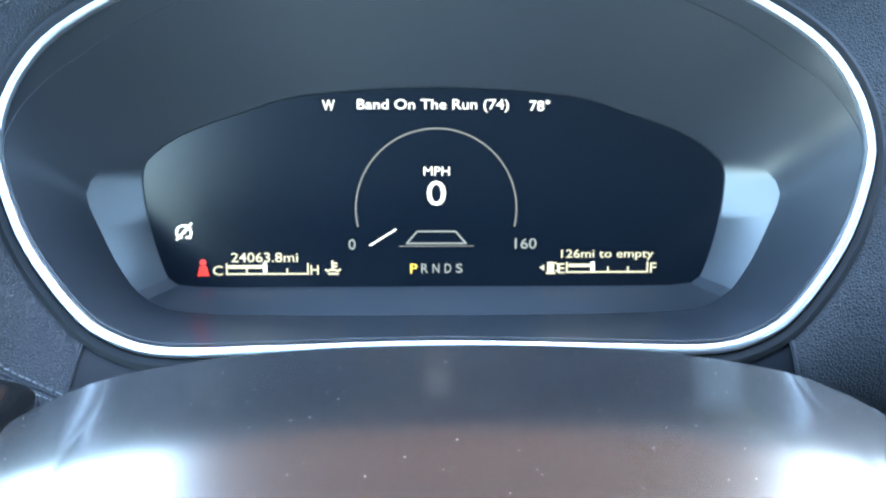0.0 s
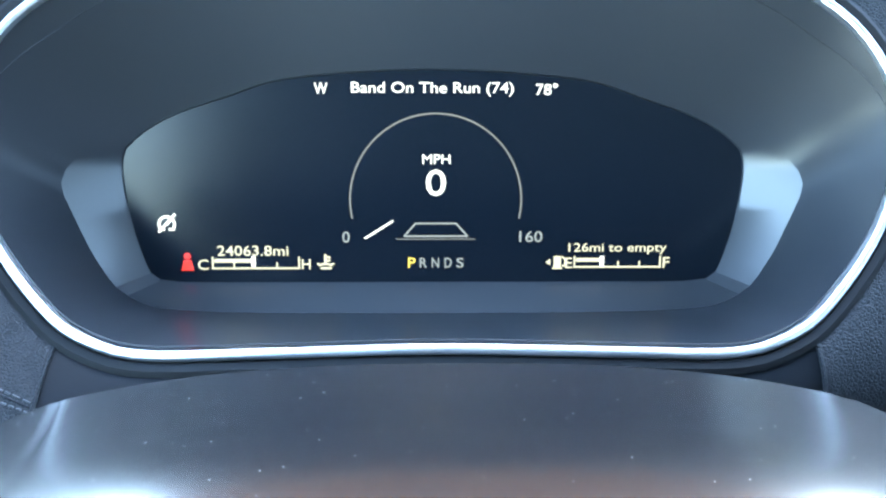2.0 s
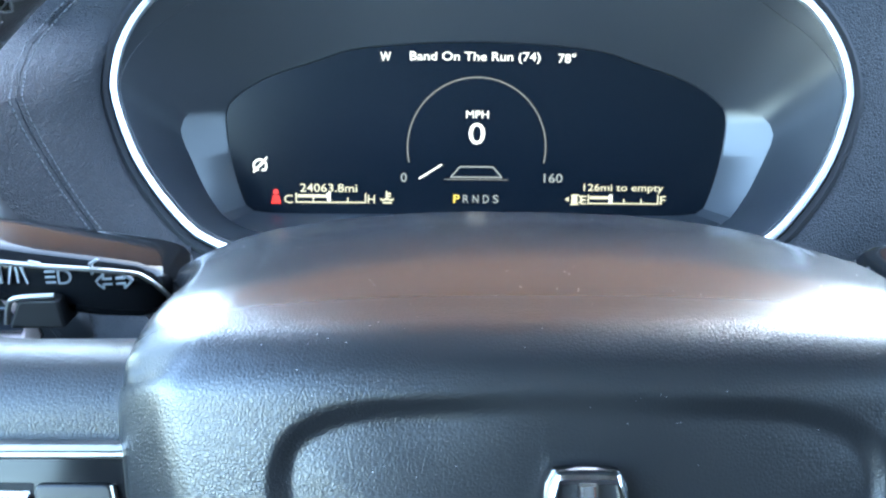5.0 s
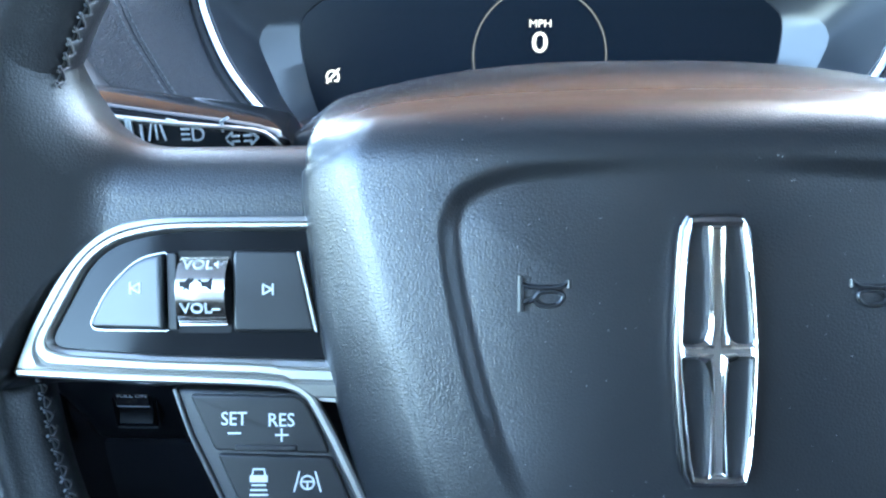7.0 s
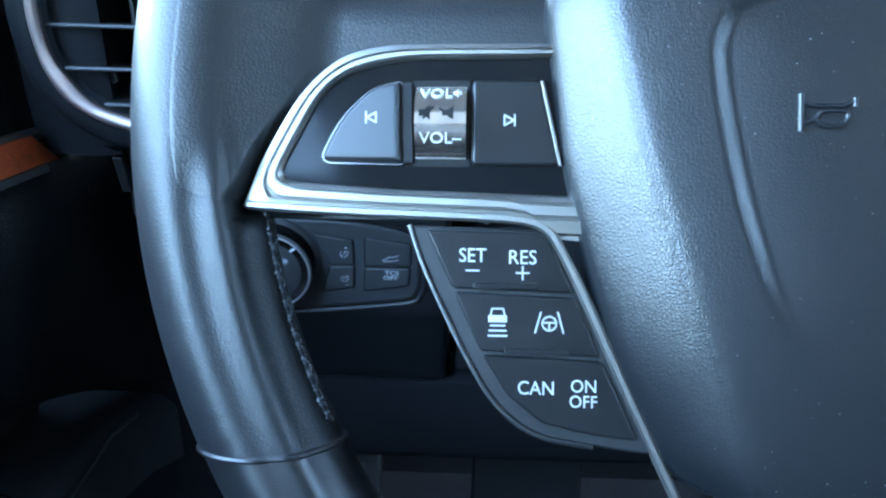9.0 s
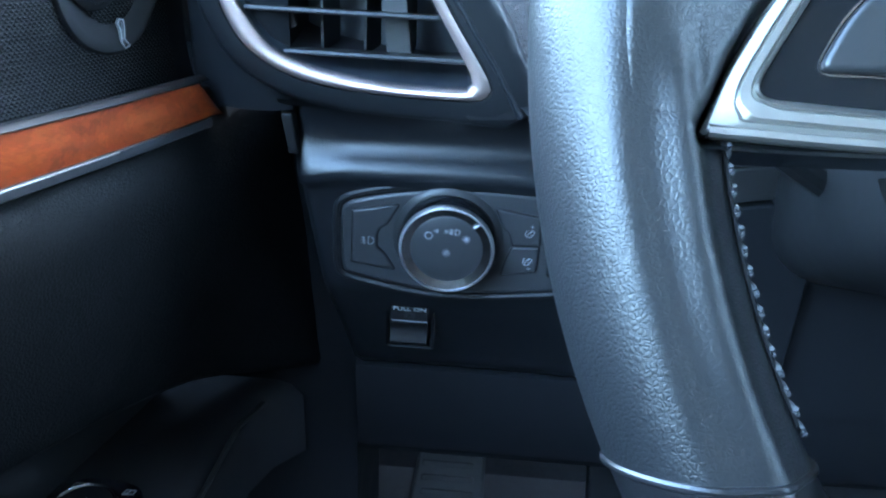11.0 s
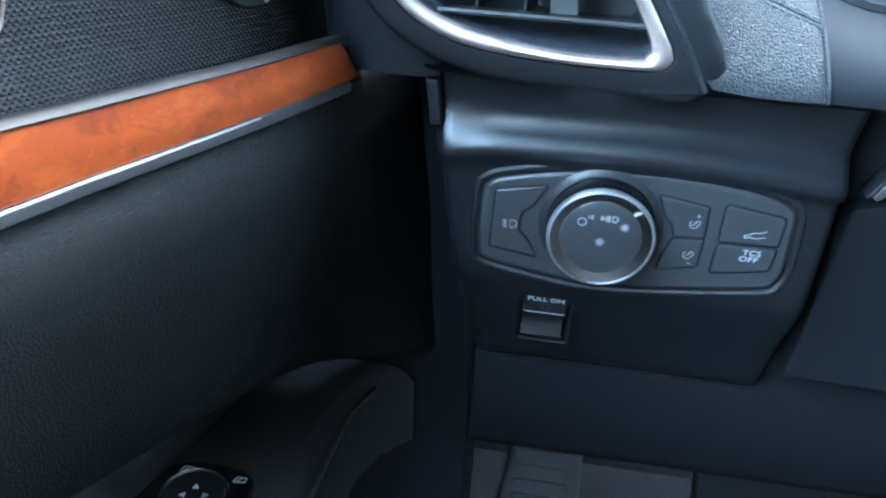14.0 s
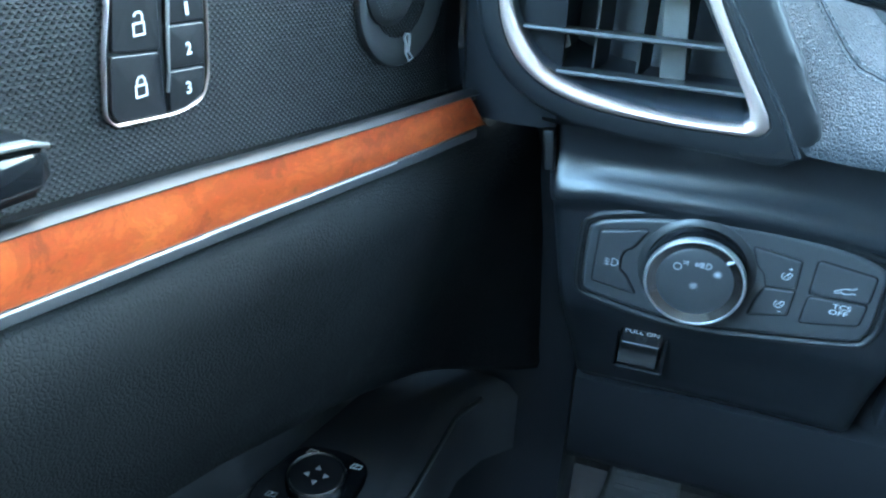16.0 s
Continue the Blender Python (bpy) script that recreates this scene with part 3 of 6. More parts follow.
def wheel_hub(parent):
    rows = np.array(spline(HUB, 9, False))
    fine = []
    for p, q in zip(rows, rows[1:]):
        n = max(1, int(math.hypot(q[0] - p[0], q[1] - p[1]) / (0.55 if p[0] < 43 and p[1] > -8 else 1.3)))
        fine += [p + (q - p) * k / n for k in range(n)]
    rows = np.array(fine + [rows[-1]])
    tan = np.gradient(rows[:, :2], axis=0)
    tan /= np.linalg.norm(tan, axis=1)[:, None]
    nrm = np.stack([-tan[:, 1], tan[:, 0]], 1)
    nrm = np.where(nrm[:, 1:2] < -0.05, -nrm, nrm)
    half = np.concatenate([np.linspace(0, 0.94, 130), np.linspace(0.95, 1.0, 8)])
    flank = np.array([0.06, 0.12, 0.18, 0.26, 0.36, 0.48, 0.6, 0.72, 0.84, 0.93, 0.98, 1.0])
    grid = []
    for (v, w, xc, xo, fall, crown), n in zip(rows, nrm):
        x = np.concatenate([half * xc, xc + (xo - xc) * flank])
        inner = np.minimum(x / xc, 1.0)
        slope = fall / (xo - xc)
        r = 1.0
        soft = r * np.log1p(np.exp((x - xc) / r))
        soft = soft * slope * (0.72 + 0.28 * np.clip(soft / (xo - xc), 0, 1))
        drop = crown * inner ** 2.6 + soft
        drop[-3:] += (0.25, 1.0, 2.2)
        # side wall behind the edge
        x = np.concatenate([x, [xo + 0.1, xo - 0.6, xo - 3.0]])
        drop = np.concatenate([drop, [drop[-1] + 1.5, drop[-1] + 9, drop[-1] + 26]])
        pv, pw = v - n[0] * drop, w - n[1] * drop
        if w > -12:
            pw = pw + hub_face(x, pv) * float(ease(w, -12, -5))
        side = np.stack([x, pv, pw], 1)
        grid.append(np.concatenate([side[::-1] * (-1, 1, 1), side[1:]]))
    hub = sheet("airbag_cover", grid, WHEEL, HUB_PLASTIC, parent, "satin black airbag cover with a pressed groove")
    # raised horn signs
    for s in (-1, 1):
        m = WHEEL @ Matrix.Translation((s * 34.4 * MM, 11.6 * MM, -2.9 * MM))
        bell = [(-5.2, 3.7), (-5.2, -3.7)]
        upper = spline([(-5.0, 2.2), (-3.4, 1.5), (0, 1.35), (3.0, 1.5), (4.6, 2.3)], 4, False)
        lower = spline([(-5.0, -2.2), (-3.6, -1.5), (-2.4, -1.1), (-1.2, 0.2), (1.2, 0.5), (3.2, 0.2), (3.6, -1.0), (2.6, -2.2), (0.6, -2.6), (-1.4, -2.2), (-2.4, -1.1)], 4, False)
        part("horn_sign", tube([(-s * x, y, 0.15) for x, y in upper], 0.5, m=m), HUB_PLASTIC, hub, "moulded horn symbol")
        part("horn_coil", tube([(-s * x, y, 0.15) for x, y in lower], 0.5, m=m), HUB_PLASTIC, hub)
        part("horn_bell", tube([(-s * x, y, 0.15) for x, y in bell], 0.6, m=m), HUB_PLASTIC, hub)
        part("horn_stop", tube([(-s * 5.0, 2.9, 0.15), (-s * 5.0, 1.2, 0.15)], 0.55, m=m), HUB_PLASTIC, hub)


def wheel_emblem(parent):
    """An upright barrel-shaped badge: a bright frame, a pillar and a crossbar over a dark recess."""
    outer = spline(mirrored([(0, 27.5), (-5.2, 27.3), (-6.6, 25.8), (-7.7, 14), (-8.4, 0), (-7.7, -14), (-6.6, -25.8), (-5.2, -27.3), (0, -27.5)]), 5)
    inner = spline(mirrored([(0, 25.2), (-4.4, 25.2), (-5.2, 23.8), (-6.3, 13), (-6.9, 0), (-6.3, -13), (-5.2, -23.8), (-4.4, -25.2), (0, -25.4)]), 5)
    o, i = polar(outer, 96), polar(inner, 96)
    emblem = part("emblem", frame_ring(o, i, WHEEL, [(0, -1.5), (0, 1.6), (0.15, 2.3), (0.5, 2.7), (0.85, 2.3), (1.0, 1.6), (1.0, -1.5)]), CHROME, parent, "bright chrome badge frame")
    part("recess", plate(inset(o, 1.0), WHEEL, -1.0, 0.55, 0.1), HUB_PLASTIC, emblem, "black badge ground")
    part("rim_step", frame_ring(inset(o, -0.5), o, WHEEL, [(0, -1.5), (0, 0.5), (0.6, 0.9), (1.0, 0.7), (1.0, -1.5)]), DARK_CHROME, emblem, "dark chrome edge")
    # a cross with flared arms and a flat crown
    quarter = [(1.9, 25.6), (1.6, 18), (1.5, 9), (1.75, 4.5), (2.5, 2.4), (3.8, 1.6), (5.2, 1.5), (7.2, 1.6)]
    star = [(x, y) for x, y in quarter] + [(x, -y) for x, y in reversed(quarter)] + [(-x, -y) for x, y in quarter] + [(-x, y) for x, y in reversed(quarter)]
    crown = [(x * (0.66 if abs(y) > 2 else 0.97), y * (0.62 if abs(x) > 2.4 else 0.985)) for x, y in star]
    hollow = [(x * (0.3 if abs(y) > 2 else 0.95), y * (0.25 if abs(x) > 2.4 else 0.97)) for x, y in star]
    part("cross", loft([flat(star, 0.2), flat(star, 1.9), flat(crown, 2.6), flat(hollow, 1.9)], WHEEL, cap=(True, True)), CHROME, emblem, "chrome cross", sharp=18)


def wheel_spoke(parent, s):
    """The side spoke with its switch pod; s: -1 for the driver's left hand, 1 mirrored."""
    flip = (WHEEL if s < 0 else WHEEL @ Matrix.Diagonal((-1, 1, 1, 1))) @ Matrix.Translation((-0.001, 0, 0))
    z = -17.4
    # leather from the crest of the rim over to the switch pod, rolled along its upper edge
    upper = spline([(-70, 47), (-88, 47), (-111, 46.8), (-124, 46.9), (-131, 48.3), (-136.5, 50.8), (-140.6, 54.6), (-143.0, 60), (-143.4, 67), (-141.4, 75), (-138.6, 83)], 14, False)
    reach = np.linspace(0, 1, len(upper))
    ends = spline([(-70, -9.4), (-95, -9.4), (-125, -9.4), (-146, -9.4), (-157, -10.5), (-166.8, -14), (-167.6, 0), (-167.8, 20), (-166.6, 44), (-162.6, 62), (-157, 78), (-150, 93)], 14, False)
    far = np.array([[np.interp(r, np.linspace(0, 1, len(ends)), [q[i] for q in ends]) for i in (0, 1)] for r in reach])
    near = np.array(upper)
    share = np.linspace(0, 1, 80)
    u = near[:, None, 0] + (far - near)[:, None, 0] * share[None]
    v = near[:, None, 1] + (far - near)[:, None, 1] * share[None]
    rho = RIM_R - np.hypot(u, v - RIM_CY)
    face = -20.3 + 12.9 * (0.5 + 0.5 * np.cos(math.pi * np.clip(rho / 33, 0, 1)))
    d = nearest(u, v, upper)
    face -= 13.5 * (1 - np.sqrt(1 - np.clip(1 - d / 14, 0, 1) ** 2))
    turn = np.degrees(np.arctan2(v - RIM_CY, u)) % 360
    table, step = [], np.arange(-4, 13.01, 0.1)
    for a in range(120, 221):
        pts = [q for q in rim_section(a) if q[1] > 1]
        table.append(np.interp(-step, [q[0] for q in pts][::-1], [q[1] for q in pts][::-1]) + RIM_W)
    table = np.array(table)
    at, i = np.clip(turn - 120, 0, 99.99), np.clip((rho + 4) / 0.1, 0, len(step) - 1.01)
    a0, i0 = at.astype(int), i.astype(int)
    fa, fi = at - a0, i - i0
    crest = (table[a0, i0] * (1 - fi) + table[a0, i0 + 1] * fi) * (1 - fa) + (table[a0 + 1, i0] * (1 - fi) + table[a0 + 1, i0 + 1] * fi) * fa
    face = np.maximum(face, np.where(rho < 11, crest + 0.06 - 2.4 * ease(rho, 3, 11), -99))
    foot = ease(turn, 180.5, 187) * (1 - ease(rho, 8.5, 12.8))
    face = face * (1 - foot) + np.maximum(crest - 0.25 * ease(turn, 186, 188.5), -30) * foot
    face = pod_recess(u, v, face)
    face = np.where(rho < 0.6, face - 0.5 * ease(-rho, -0.6, 1.5), face)
    grid = np.stack([u, v, face], -1)
    wall = grid[:, :1].copy()
    wall[:, :, 2] -= 13 - 12.5 * ease(wall[:, :, 1], 56, 70)
    spoke = sheet("spoke", np.concatenate([wall, grid], 1), flip @ Matrix.Translation((0.001, 0, 0)), WHEEL_LEATHER, parent, "black leather-wrapped spoke")
    part("underside", loft([[(x, y, w) for y, w in ((-8.6, -46), (-9.2, -21), (-8.2, -19.6), (-4, -19.4))] for x in (-150, -140, -120, -100, -70)], flip, closed=False), GLOSS, spoke, "smooth black underside")
    # bright pod frame: a stepped band, then its tail along the lower switches
    inner = rounded([(-145.6, -1.0), (-133.6, 21.4), (-118, 25.4), (-66, 25.6), (-58, -4.8), (-119, -2.9)], [4.5, 11, 12, 0.2, 0.2, 0.2], 8)
    c = (-108, 8)
    o, i = polar(POD_OUTER, 400, c), polar(inner, 400, c)
    pod = part("pod_frame", frame_ring(o, i, flip, [(0, z - 3), (0, z + 1.0), (0.06, z + 1.7), (0.36, z + 2.2), (0.42, z + 1.5), (0.5, z + 2.0), (0.72, z + 2.0), (0.77, z + 1.4), (0.82, z + 1.8), (0.95, z + 1.1), (1.0, z + 0.4), (1.0, z - 3)]), SATIN, spoke, "satin nickel stepped frame", sharp=22)
    part("frame_corner", plate([(-86, -11.4), (-84, -13.4), (-78, -14), (-66, -14), (-64, -10)], flip, z - 3, z + 0.6, 0.2), SATIN, spoke, "satin nickel corner piece")
    panel = part("switch_panel", plate(inset(i, -0.3), flip, z - 4, z + 0.2, 0.1), GLOSS, parent, "gloss black switch panel")
    def key(name, loop, mat, label, z0=z - 0.5, z1=z + 1.3, bev=0.7, dome=0.0):
        return part(name, plate(loop, flip, z0, z1, bev, dome=dome), mat, panel, label, sharp=80)
    ploop = rounded([(-136, 3.2), (-131.5, 12.5), (-124.5, 19), (-118.4, 20.3), (-118.0, 2.9)], [2.6, 5, 6, 0.8, 0.6], 6)
    slant = Matrix.Translation((-0.135, 0, (z + 1.3) * MM)) @ Matrix.Rotation(radians(-4.5), 4, "Y") @ Matrix.Translation((0.135, 0, -(z + 1.3) * MM))
    part("button", plate(ploop, flip @ slant, z - 3.5, z + 1.9, 1.0), SKIP_KEY, panel, "satin black skip-back button", sharp=80)
    part("button_strip", plate(rounded([(-117.7, 2.9), (-118.1, 20.3), (-115.8, 20.4), (-115.4, 2.8)], 0.4, 2), flip, z - 0.5, z + 1.2, 0.3), BUTTON, panel)
    key("button", rounded([(-102.8, 2.4), (-102.8, 20.9), (-88, 20.9), (-84.0, 2.4)], 1.4, 4), BUTTON, "black skip-forward button")
    part("button_edge", plate([(-88.2, 20.6), (-87.5, 20.6), (-83.4, 2.4), (-84.1, 2.4)], flip, z - 0.5, z + 1.5, 0.15), SATIN, panel)
    part("button_edge", frame_ring(inset(ploop, -0.5), inset(ploop, -0.15), flip, [(0, z - 0.5), (0, z + 0.45), (1, z + 0.45), (1, z - 0.5)]), DARK_CHROME, panel)
    # roller: ribbed drum across the panel
    part("roller_recess", plate(rect(-109.5, 11.5, 12.4, 18.8, 0.6, 3), flip, z - 3, z + 0.3, 0.05), GROOVE, panel, "dark slot of the roller")
    loops = []
    for k in range(145):
        a = radians(-20 + 220 * k / 144)
        d = math.degrees(a)
        rr = 10.4 - (0.45 if (k % 4 < 2 and (d < 50 or d > 117)) else 0)
        loops.append([(-115.0, 11.4 + rr * math.cos(a), z - 6.2 + rr * math.sin(a)), (-104.0, 11.4 + rr * math.cos(a), z - 6.2 + rr * math.sin(a))])
    part("volume_roller", loft(loops, flip, closed=False), ROLLER_METAL, panel, "ribbed bright metal volume roller", sharp=12)
    if s < 0:
        strokes("skip_sign", [[(-125.6, 11.3), (-125.6, 13.7)], [(-125.4, 12.5), (-123.4, 13.6), (-123.4, 11.4), (-125.4, 12.5)]], 0.34, flip @ slant, PRINT, panel, z=z + 2.05, depth=0.5)
        strokes("skip_sign", [[(-93.6, 10.9), (-93.6, 13.3)], [(-93.8, 12.1), (-95.8, 13.2), (-95.8, 11.0), (-93.8, 12.1)]], 0.34, flip, PRINT, panel, z=z + 1.8, depth=0.4)
        m1 = flip @ Matrix.Translation((-109.5 * MM, 17.7 * MM, (z + 2.1) * MM)) @ Matrix.Rotation(radians(-37), 4, "X")
        m2 = flip @ Matrix.Translation((-109.5 * MM, 8.0 * MM, (z + 3.63) * MM)) @ Matrix.Rotation(radians(19), 4, "X")
        words("volume_print", "VOL+", 0, 0, 9, 2.4, m1, PRINT, panel, "pale raised lettering", z=0.35, depth=0.4)
        words("volume_print", "VOL\u2013", 0, 0, 9, 2.4, m2, PRINT, panel, "pale raised lettering", z=0.35, depth=0.4)
        m3 = flip @ Matrix.Translation((-109.5 * MM, 13.3 * MM, (z + 4.0) * MM)) @ Matrix.Rotation(radians(-11), 4, "X")
        strokes("mute_sign", [[(-3.6, -1.2), (-1.6, 1.2)], [(-0.2, 1.0), (2.2, -1.0)]], 0.45, m3, GROOVE, panel, z=0.25, depth=0.3, fills=[[(-4.6, -0.7), (-3.4, -0.7), (-2.2, -1.6), (-2.2, 1.6), (-3.4, 0.7), (-4.6, 0.7)], [(0.4, -0.6), (1.6, -0.6), (2.8, -1.5), (2.8, 1.5), (1.6, 0.6), (0.4, 0.6)]])
    # lower switch block
    zl = -15.4
    left = [(-116, -10.5), (-112.8, -19.6), (-108.8, -28.2), (-102.8, -40), (-96.4, -49.6), (-88, -55.6), (-76, -57.8), (-64, -59.2)]
    body = spline(left, 4, False) + [(-60, -57), (-84.5, -11.5)]
    block = part("switch_block", plate(body, flip, zl - 26, zl - 0.8, 0.8), PLASTIC, parent, "black cruise-control switch block")
    edge = spline(left[:-1], 5, False)
    part("block_edge", tube([(x, y, zl - 0.9) for x, y in edge], rect(0, 0, 1.2, 1.6, 0.5, 2), False, flip), GUNMETAL, block, "dark bright-edged rim")
    for loop in ([(-112.4, -11.6), (-88.5, -12.0), (-86, -13.5), (-80.8, -25.0), (-106.6, -24.2)], [(-106.2, -25.0), (-80.4, -25.8), (-74.9, -38.5), (-100.4, -37.6)], [(-100.0, -38.4), (-74.5, -39.3), (-66.8, -56), (-76, -55.2), (-87, -52.8), (-94.6, -46.8)]):
        part("button", plate(rounded(loop, 1.0, 3), flip, zl - 3, zl + 0.5, 0.55), BUTTON, block, "matt black rocker switch")
    for x, y in ((-95, -23.6), (-88.2, -37.4)):
        part("thumb_ridge", plate(rect(x, y, 14, 1.4, 0.3, 2), flip, zl, zl + 1.0, 0.3), BUTTON, block)
    tail = spline([(-152.4, -7.4), (-132, -8.5), (-112, -9.2), (-97, -9.8), (-90.4, -10.6), (-86.6, -12.6), (-84.0, -16.4), (-78.8, -26.6), (-70.4, -44.9), (-60.6, -65.6), (-49, -90)], 8, False)
    part("trim_strip", tube([(x + 0.5, y + 0.9, z + 1.3 + 0.012 * (y + 10)) for x, y in tail], [(-1.1, -2), (1.1, -2), (1.1, 0.3), (0.5, 0.9), (-0.5, 0.9), (-1.1, 0.3)], False, flip), SATIN, spoke, "satin nickel strip")
    if s < 0:
        zt = zl + 0.6
        for text, x, y, wd, ht in (("SET", -102.2, -17.0, 5.8, 3.0), ("RES", -91.5, -17.3, 5.8, 3.0), ("CAN", -88.4, -45.2, 7.6, 2.9), ("ON", -78.3, -44.6, 5.3, 2.7), ("OFF", -78.3, -47.9, 5.8, 2.6)):
            words("print", text, x, y, wd, ht, flip, PRINT, block, z=zt, bold=0.0)
        strokes("print", [[(-103.6, -20.3), (-100.8, -20.3)], [(-92.9, -20.7), (-90.1, -20.7)], [(-91.5, -19.3), (-91.5, -22.1)]], 0.34, flip, PRINT, block, z=zt)
        # following distance: a car over three bars; lane centring: a wheel between two lines
        x, y = -96.7, -31.3
        strokes("print", [[(x - 1.6, y + 1.0), (x - 1.2, y + 2.9), (x + 1.2, y + 2.9), (x + 1.6, y + 1.0)], [(x - 1.5, y - 0.7), (x + 1.5, y - 0.7)], [(x - 1.8, y - 1.8), (x + 1.8, y - 1.8)], [(x - 2.0, y - 2.9), (x + 2.0, y - 2.9)]], 0.34, flip, PRINT, block, z=zt, fills=[[(x - 2.0, y), (x + 2.0, y), (x + 2.0, y + 1.5), (x - 2.0, y + 1.5)]])
        x, y = -85.7, -31.2
        strokes("print", [[(x - 3.0, y - 2.2), (x - 1.8, y + 2.2)], [(x + 3.0, y - 2.2), (x + 1.8, y + 2.2)], arc(x, y - 0.2, 1.5, 0, 360, 16), [(x - 1.4, y), (x + 1.4, y)], [(x, y), (x, y - 1.6)]], 0.34, flip, PRINT, block, z=zt)
    return spoke


wheel = thing("steering_wheel", (0, 0.02, -0.02), "black leather steering wheel with satin switch pods and chrome badge", "steering wheel")
wheel_rim(wheel)
wheel_hub(wheel)
wheel_emblem(wheel)
for side in (-1, 1):
    wheel_spoke(wheel, side)
# lower spoke
low = [[(u, v, w) for u, w in ((-30 - 14 * f, -60), (-34 - 14 * f, -24), (-20 - 14 * f, -18), (20 + 14 * f, -18), (34 + 14 * f, -24), (30 + 14 * f, -60))] for f, v in ((1.0, -62), (0.6, -90), (0.5, -120), (0.8, -148))]
part("lower_spoke", loft(low, WHEEL, cap=(True, True)), PLASTIC, wheel, "black lower spoke")


def dust(ob, count, seed, size=0.15):
    """Loose specks lying on a part."""
    rng = random.Random(seed)
    faces = [p for p in ob.data.polygons if p.normal.z > 0.25 or p.normal.y < -0.6]
    weights = [p.area for p in faces]
    verts, tris = [], []
    for p in rng.choices(faces, weights, k=count):
        c = [ob.data.vertices[i].co for i in p.vertices]
        u, v = rng.random(), rng.random()
        at = c[0] + (c[1] - c[0]) * u + (c[-1] - c[0]) * v * (1.0 if len(c) > 3 else 1.0 - u)
        side = p.normal.orthogonal().normalized()
        fore = p.normal.cross(side)
        r = size * MM * rng.uniform(0.35, 1.0)
        k, n = len(verts), 5
        for i in range(n):
            a = 2 * math.pi * i / n + rng.random()
            verts.append(tuple(at + (side * math.cos(a) + fore * math.sin(a)) * r * rng.uniform(0.6, 1.3)))
        verts.append(tuple(at + p.normal * r * 0.6))
        tris += [(k + i, k + (i + 1) % n, k + n) for i in range(n)]
    me = bpy.data.meshes.new("dust")
    me.from_pydata(verts, [], tris)
    me.materials.append(DUST)
    tagged(part("dust", me, DUST, ob, "pale dust specks"), kind="stuff")


for ob, count, seed in [(o, 560, 5) for o in wheel.children if o.name.startswith("airbag_cover")]:
    dust(ob, count, seed)


# ---- instrument cluster ----
def ring_point(x, z):
    """A place of the bezel's raked plane, in mm."""
    return (x, 266 + 0.66 * (z + 36), z)


BEZEL = [(0, 128), (-60, 124), (-105, 115), (-145, 99), (-174, 81), (-188, 62), (-192.5, 43), (-189.5, 27), (-174.5, 0), (-151, -24), (-134, -33.5), (-113, -38), (-70, -37.6), (0, -36.3)]
bezel_loop = polar(spline(mirrored(BEZEL), 6), 180, (0, 35))
lcd_loop = polar(spline(mirrored([(0, 92), (-66, 88), (-98, 79), (-124, 70), (-141, 59.5), (-147.5, 49), (-145.5, 22), (-139, -2), (-134, -7.5), (-124, -9.5), (-70, -9.8), (0, -9.8)]), 6), 180, (0, 40))
flare_loop = polar(spline(mirrored([(0, 108), (-70, 106), (-120, 99), (-152, 92), (-175, 76), (-183, 58), (-178.5, 42), (-171, 22), (-161.5, 1), (-148, -15), (-118, -22), (0, -23.5)]), 6), 180, (0, 40))
cluster = thing("instrument_cluster", (0, 0.36, -0.05), "lit digital instrument cluster with a curved black display and chrome rim", "instrument cluster")
LCD_I = LCD.inverted()


def in_lcd(p):
    return tuple(LCD_I @ (Vector(p) * MM) / MM)


ring_in = [in_lcd(ring_point(*q)) for q in inset(bezel_loop, 1.8)]
flare = []
for (x, y), (u, v) in zip(flare_loop, inset(lcd_loop, -3.0)):
    g = max(0.0, min(1.0, (68 - v) / 32))
    g = g * g * (3 - 2 * g)
    flare.append((u + (x * 0.955 - u) * g, v + (45 + (y - 45) * 0.955 - v) * g, 1.8 + 16.2 * g))
mid = [(a[0] * 0.5 + b[0] * 0.5, a[1] * 0.5 + b[1] * 0.5, a[2] * 0.55 + b[2] * 0.45) for a, b in zip(flare, ring_in)]
shroud = part("shroud", loft([flat(inset(lcd_loop, 1.5), -2), flat(lcd_loop, 1.0), flare, mid, ring_in], LCD), BOWL, cluster, "smooth dark grey shroud", sharp=19)
display = part("display", plate(inset(lcd_loop, -1.5), LCD, -5, 0, 0.2), SCREEN, cluster, "dark glossy display panel")


def bezel_ring():
    loops = []
    n = len(bezel_loop)
    nrm = Vector((0, -0.835, 0.55))
    for f, h in ((-0.8, -4), (-0.8, 1.2), (-0.5, 2.0), (0.0, 2.6), (0.9, 2.8), (1.8, 2.5), (2.5, 1.6), (2.7, -4)):
        loops.append([tuple(Vector(ring_point(*q)) + nrm * h) for q in inset(bezel_loop, f)])
    return loft(loops + loops[:1])


lip = []
for x, z in inset(bezel_loop, 4.0):
    s = max(0.0, min(1.0, (z - 40) / 40))
    lip.append(tuple(Vector(ring_point(x * (1 - 0.04 * s), z - 7.5 * s)) + Vector((0, 2.4 * s, -1.2 * s))))
part("inner_lip", tube(lip, 0.3, True, up=(0, -0.835, 0.55)), BUTTON, cluster, "thin raised inner edge")
part("bezel", bezel_ring(), BEZEL_METAL, cluster, "bright chrome bezel")
loops = [[tuple(Vector(ring_point(*q)) + Vector((0, -0.835, 0.55)) * h) for q in inset(bezel_loop, f)] for f, h in ((-6.5, -6), (-6.0, 1.0), (-4.0, 1.9), (-1.6, 1.0), (-0.5, -2))]
part("bezel_gasket", loft(loops), GROOVE, cluster, "black soft rim round the bezel")


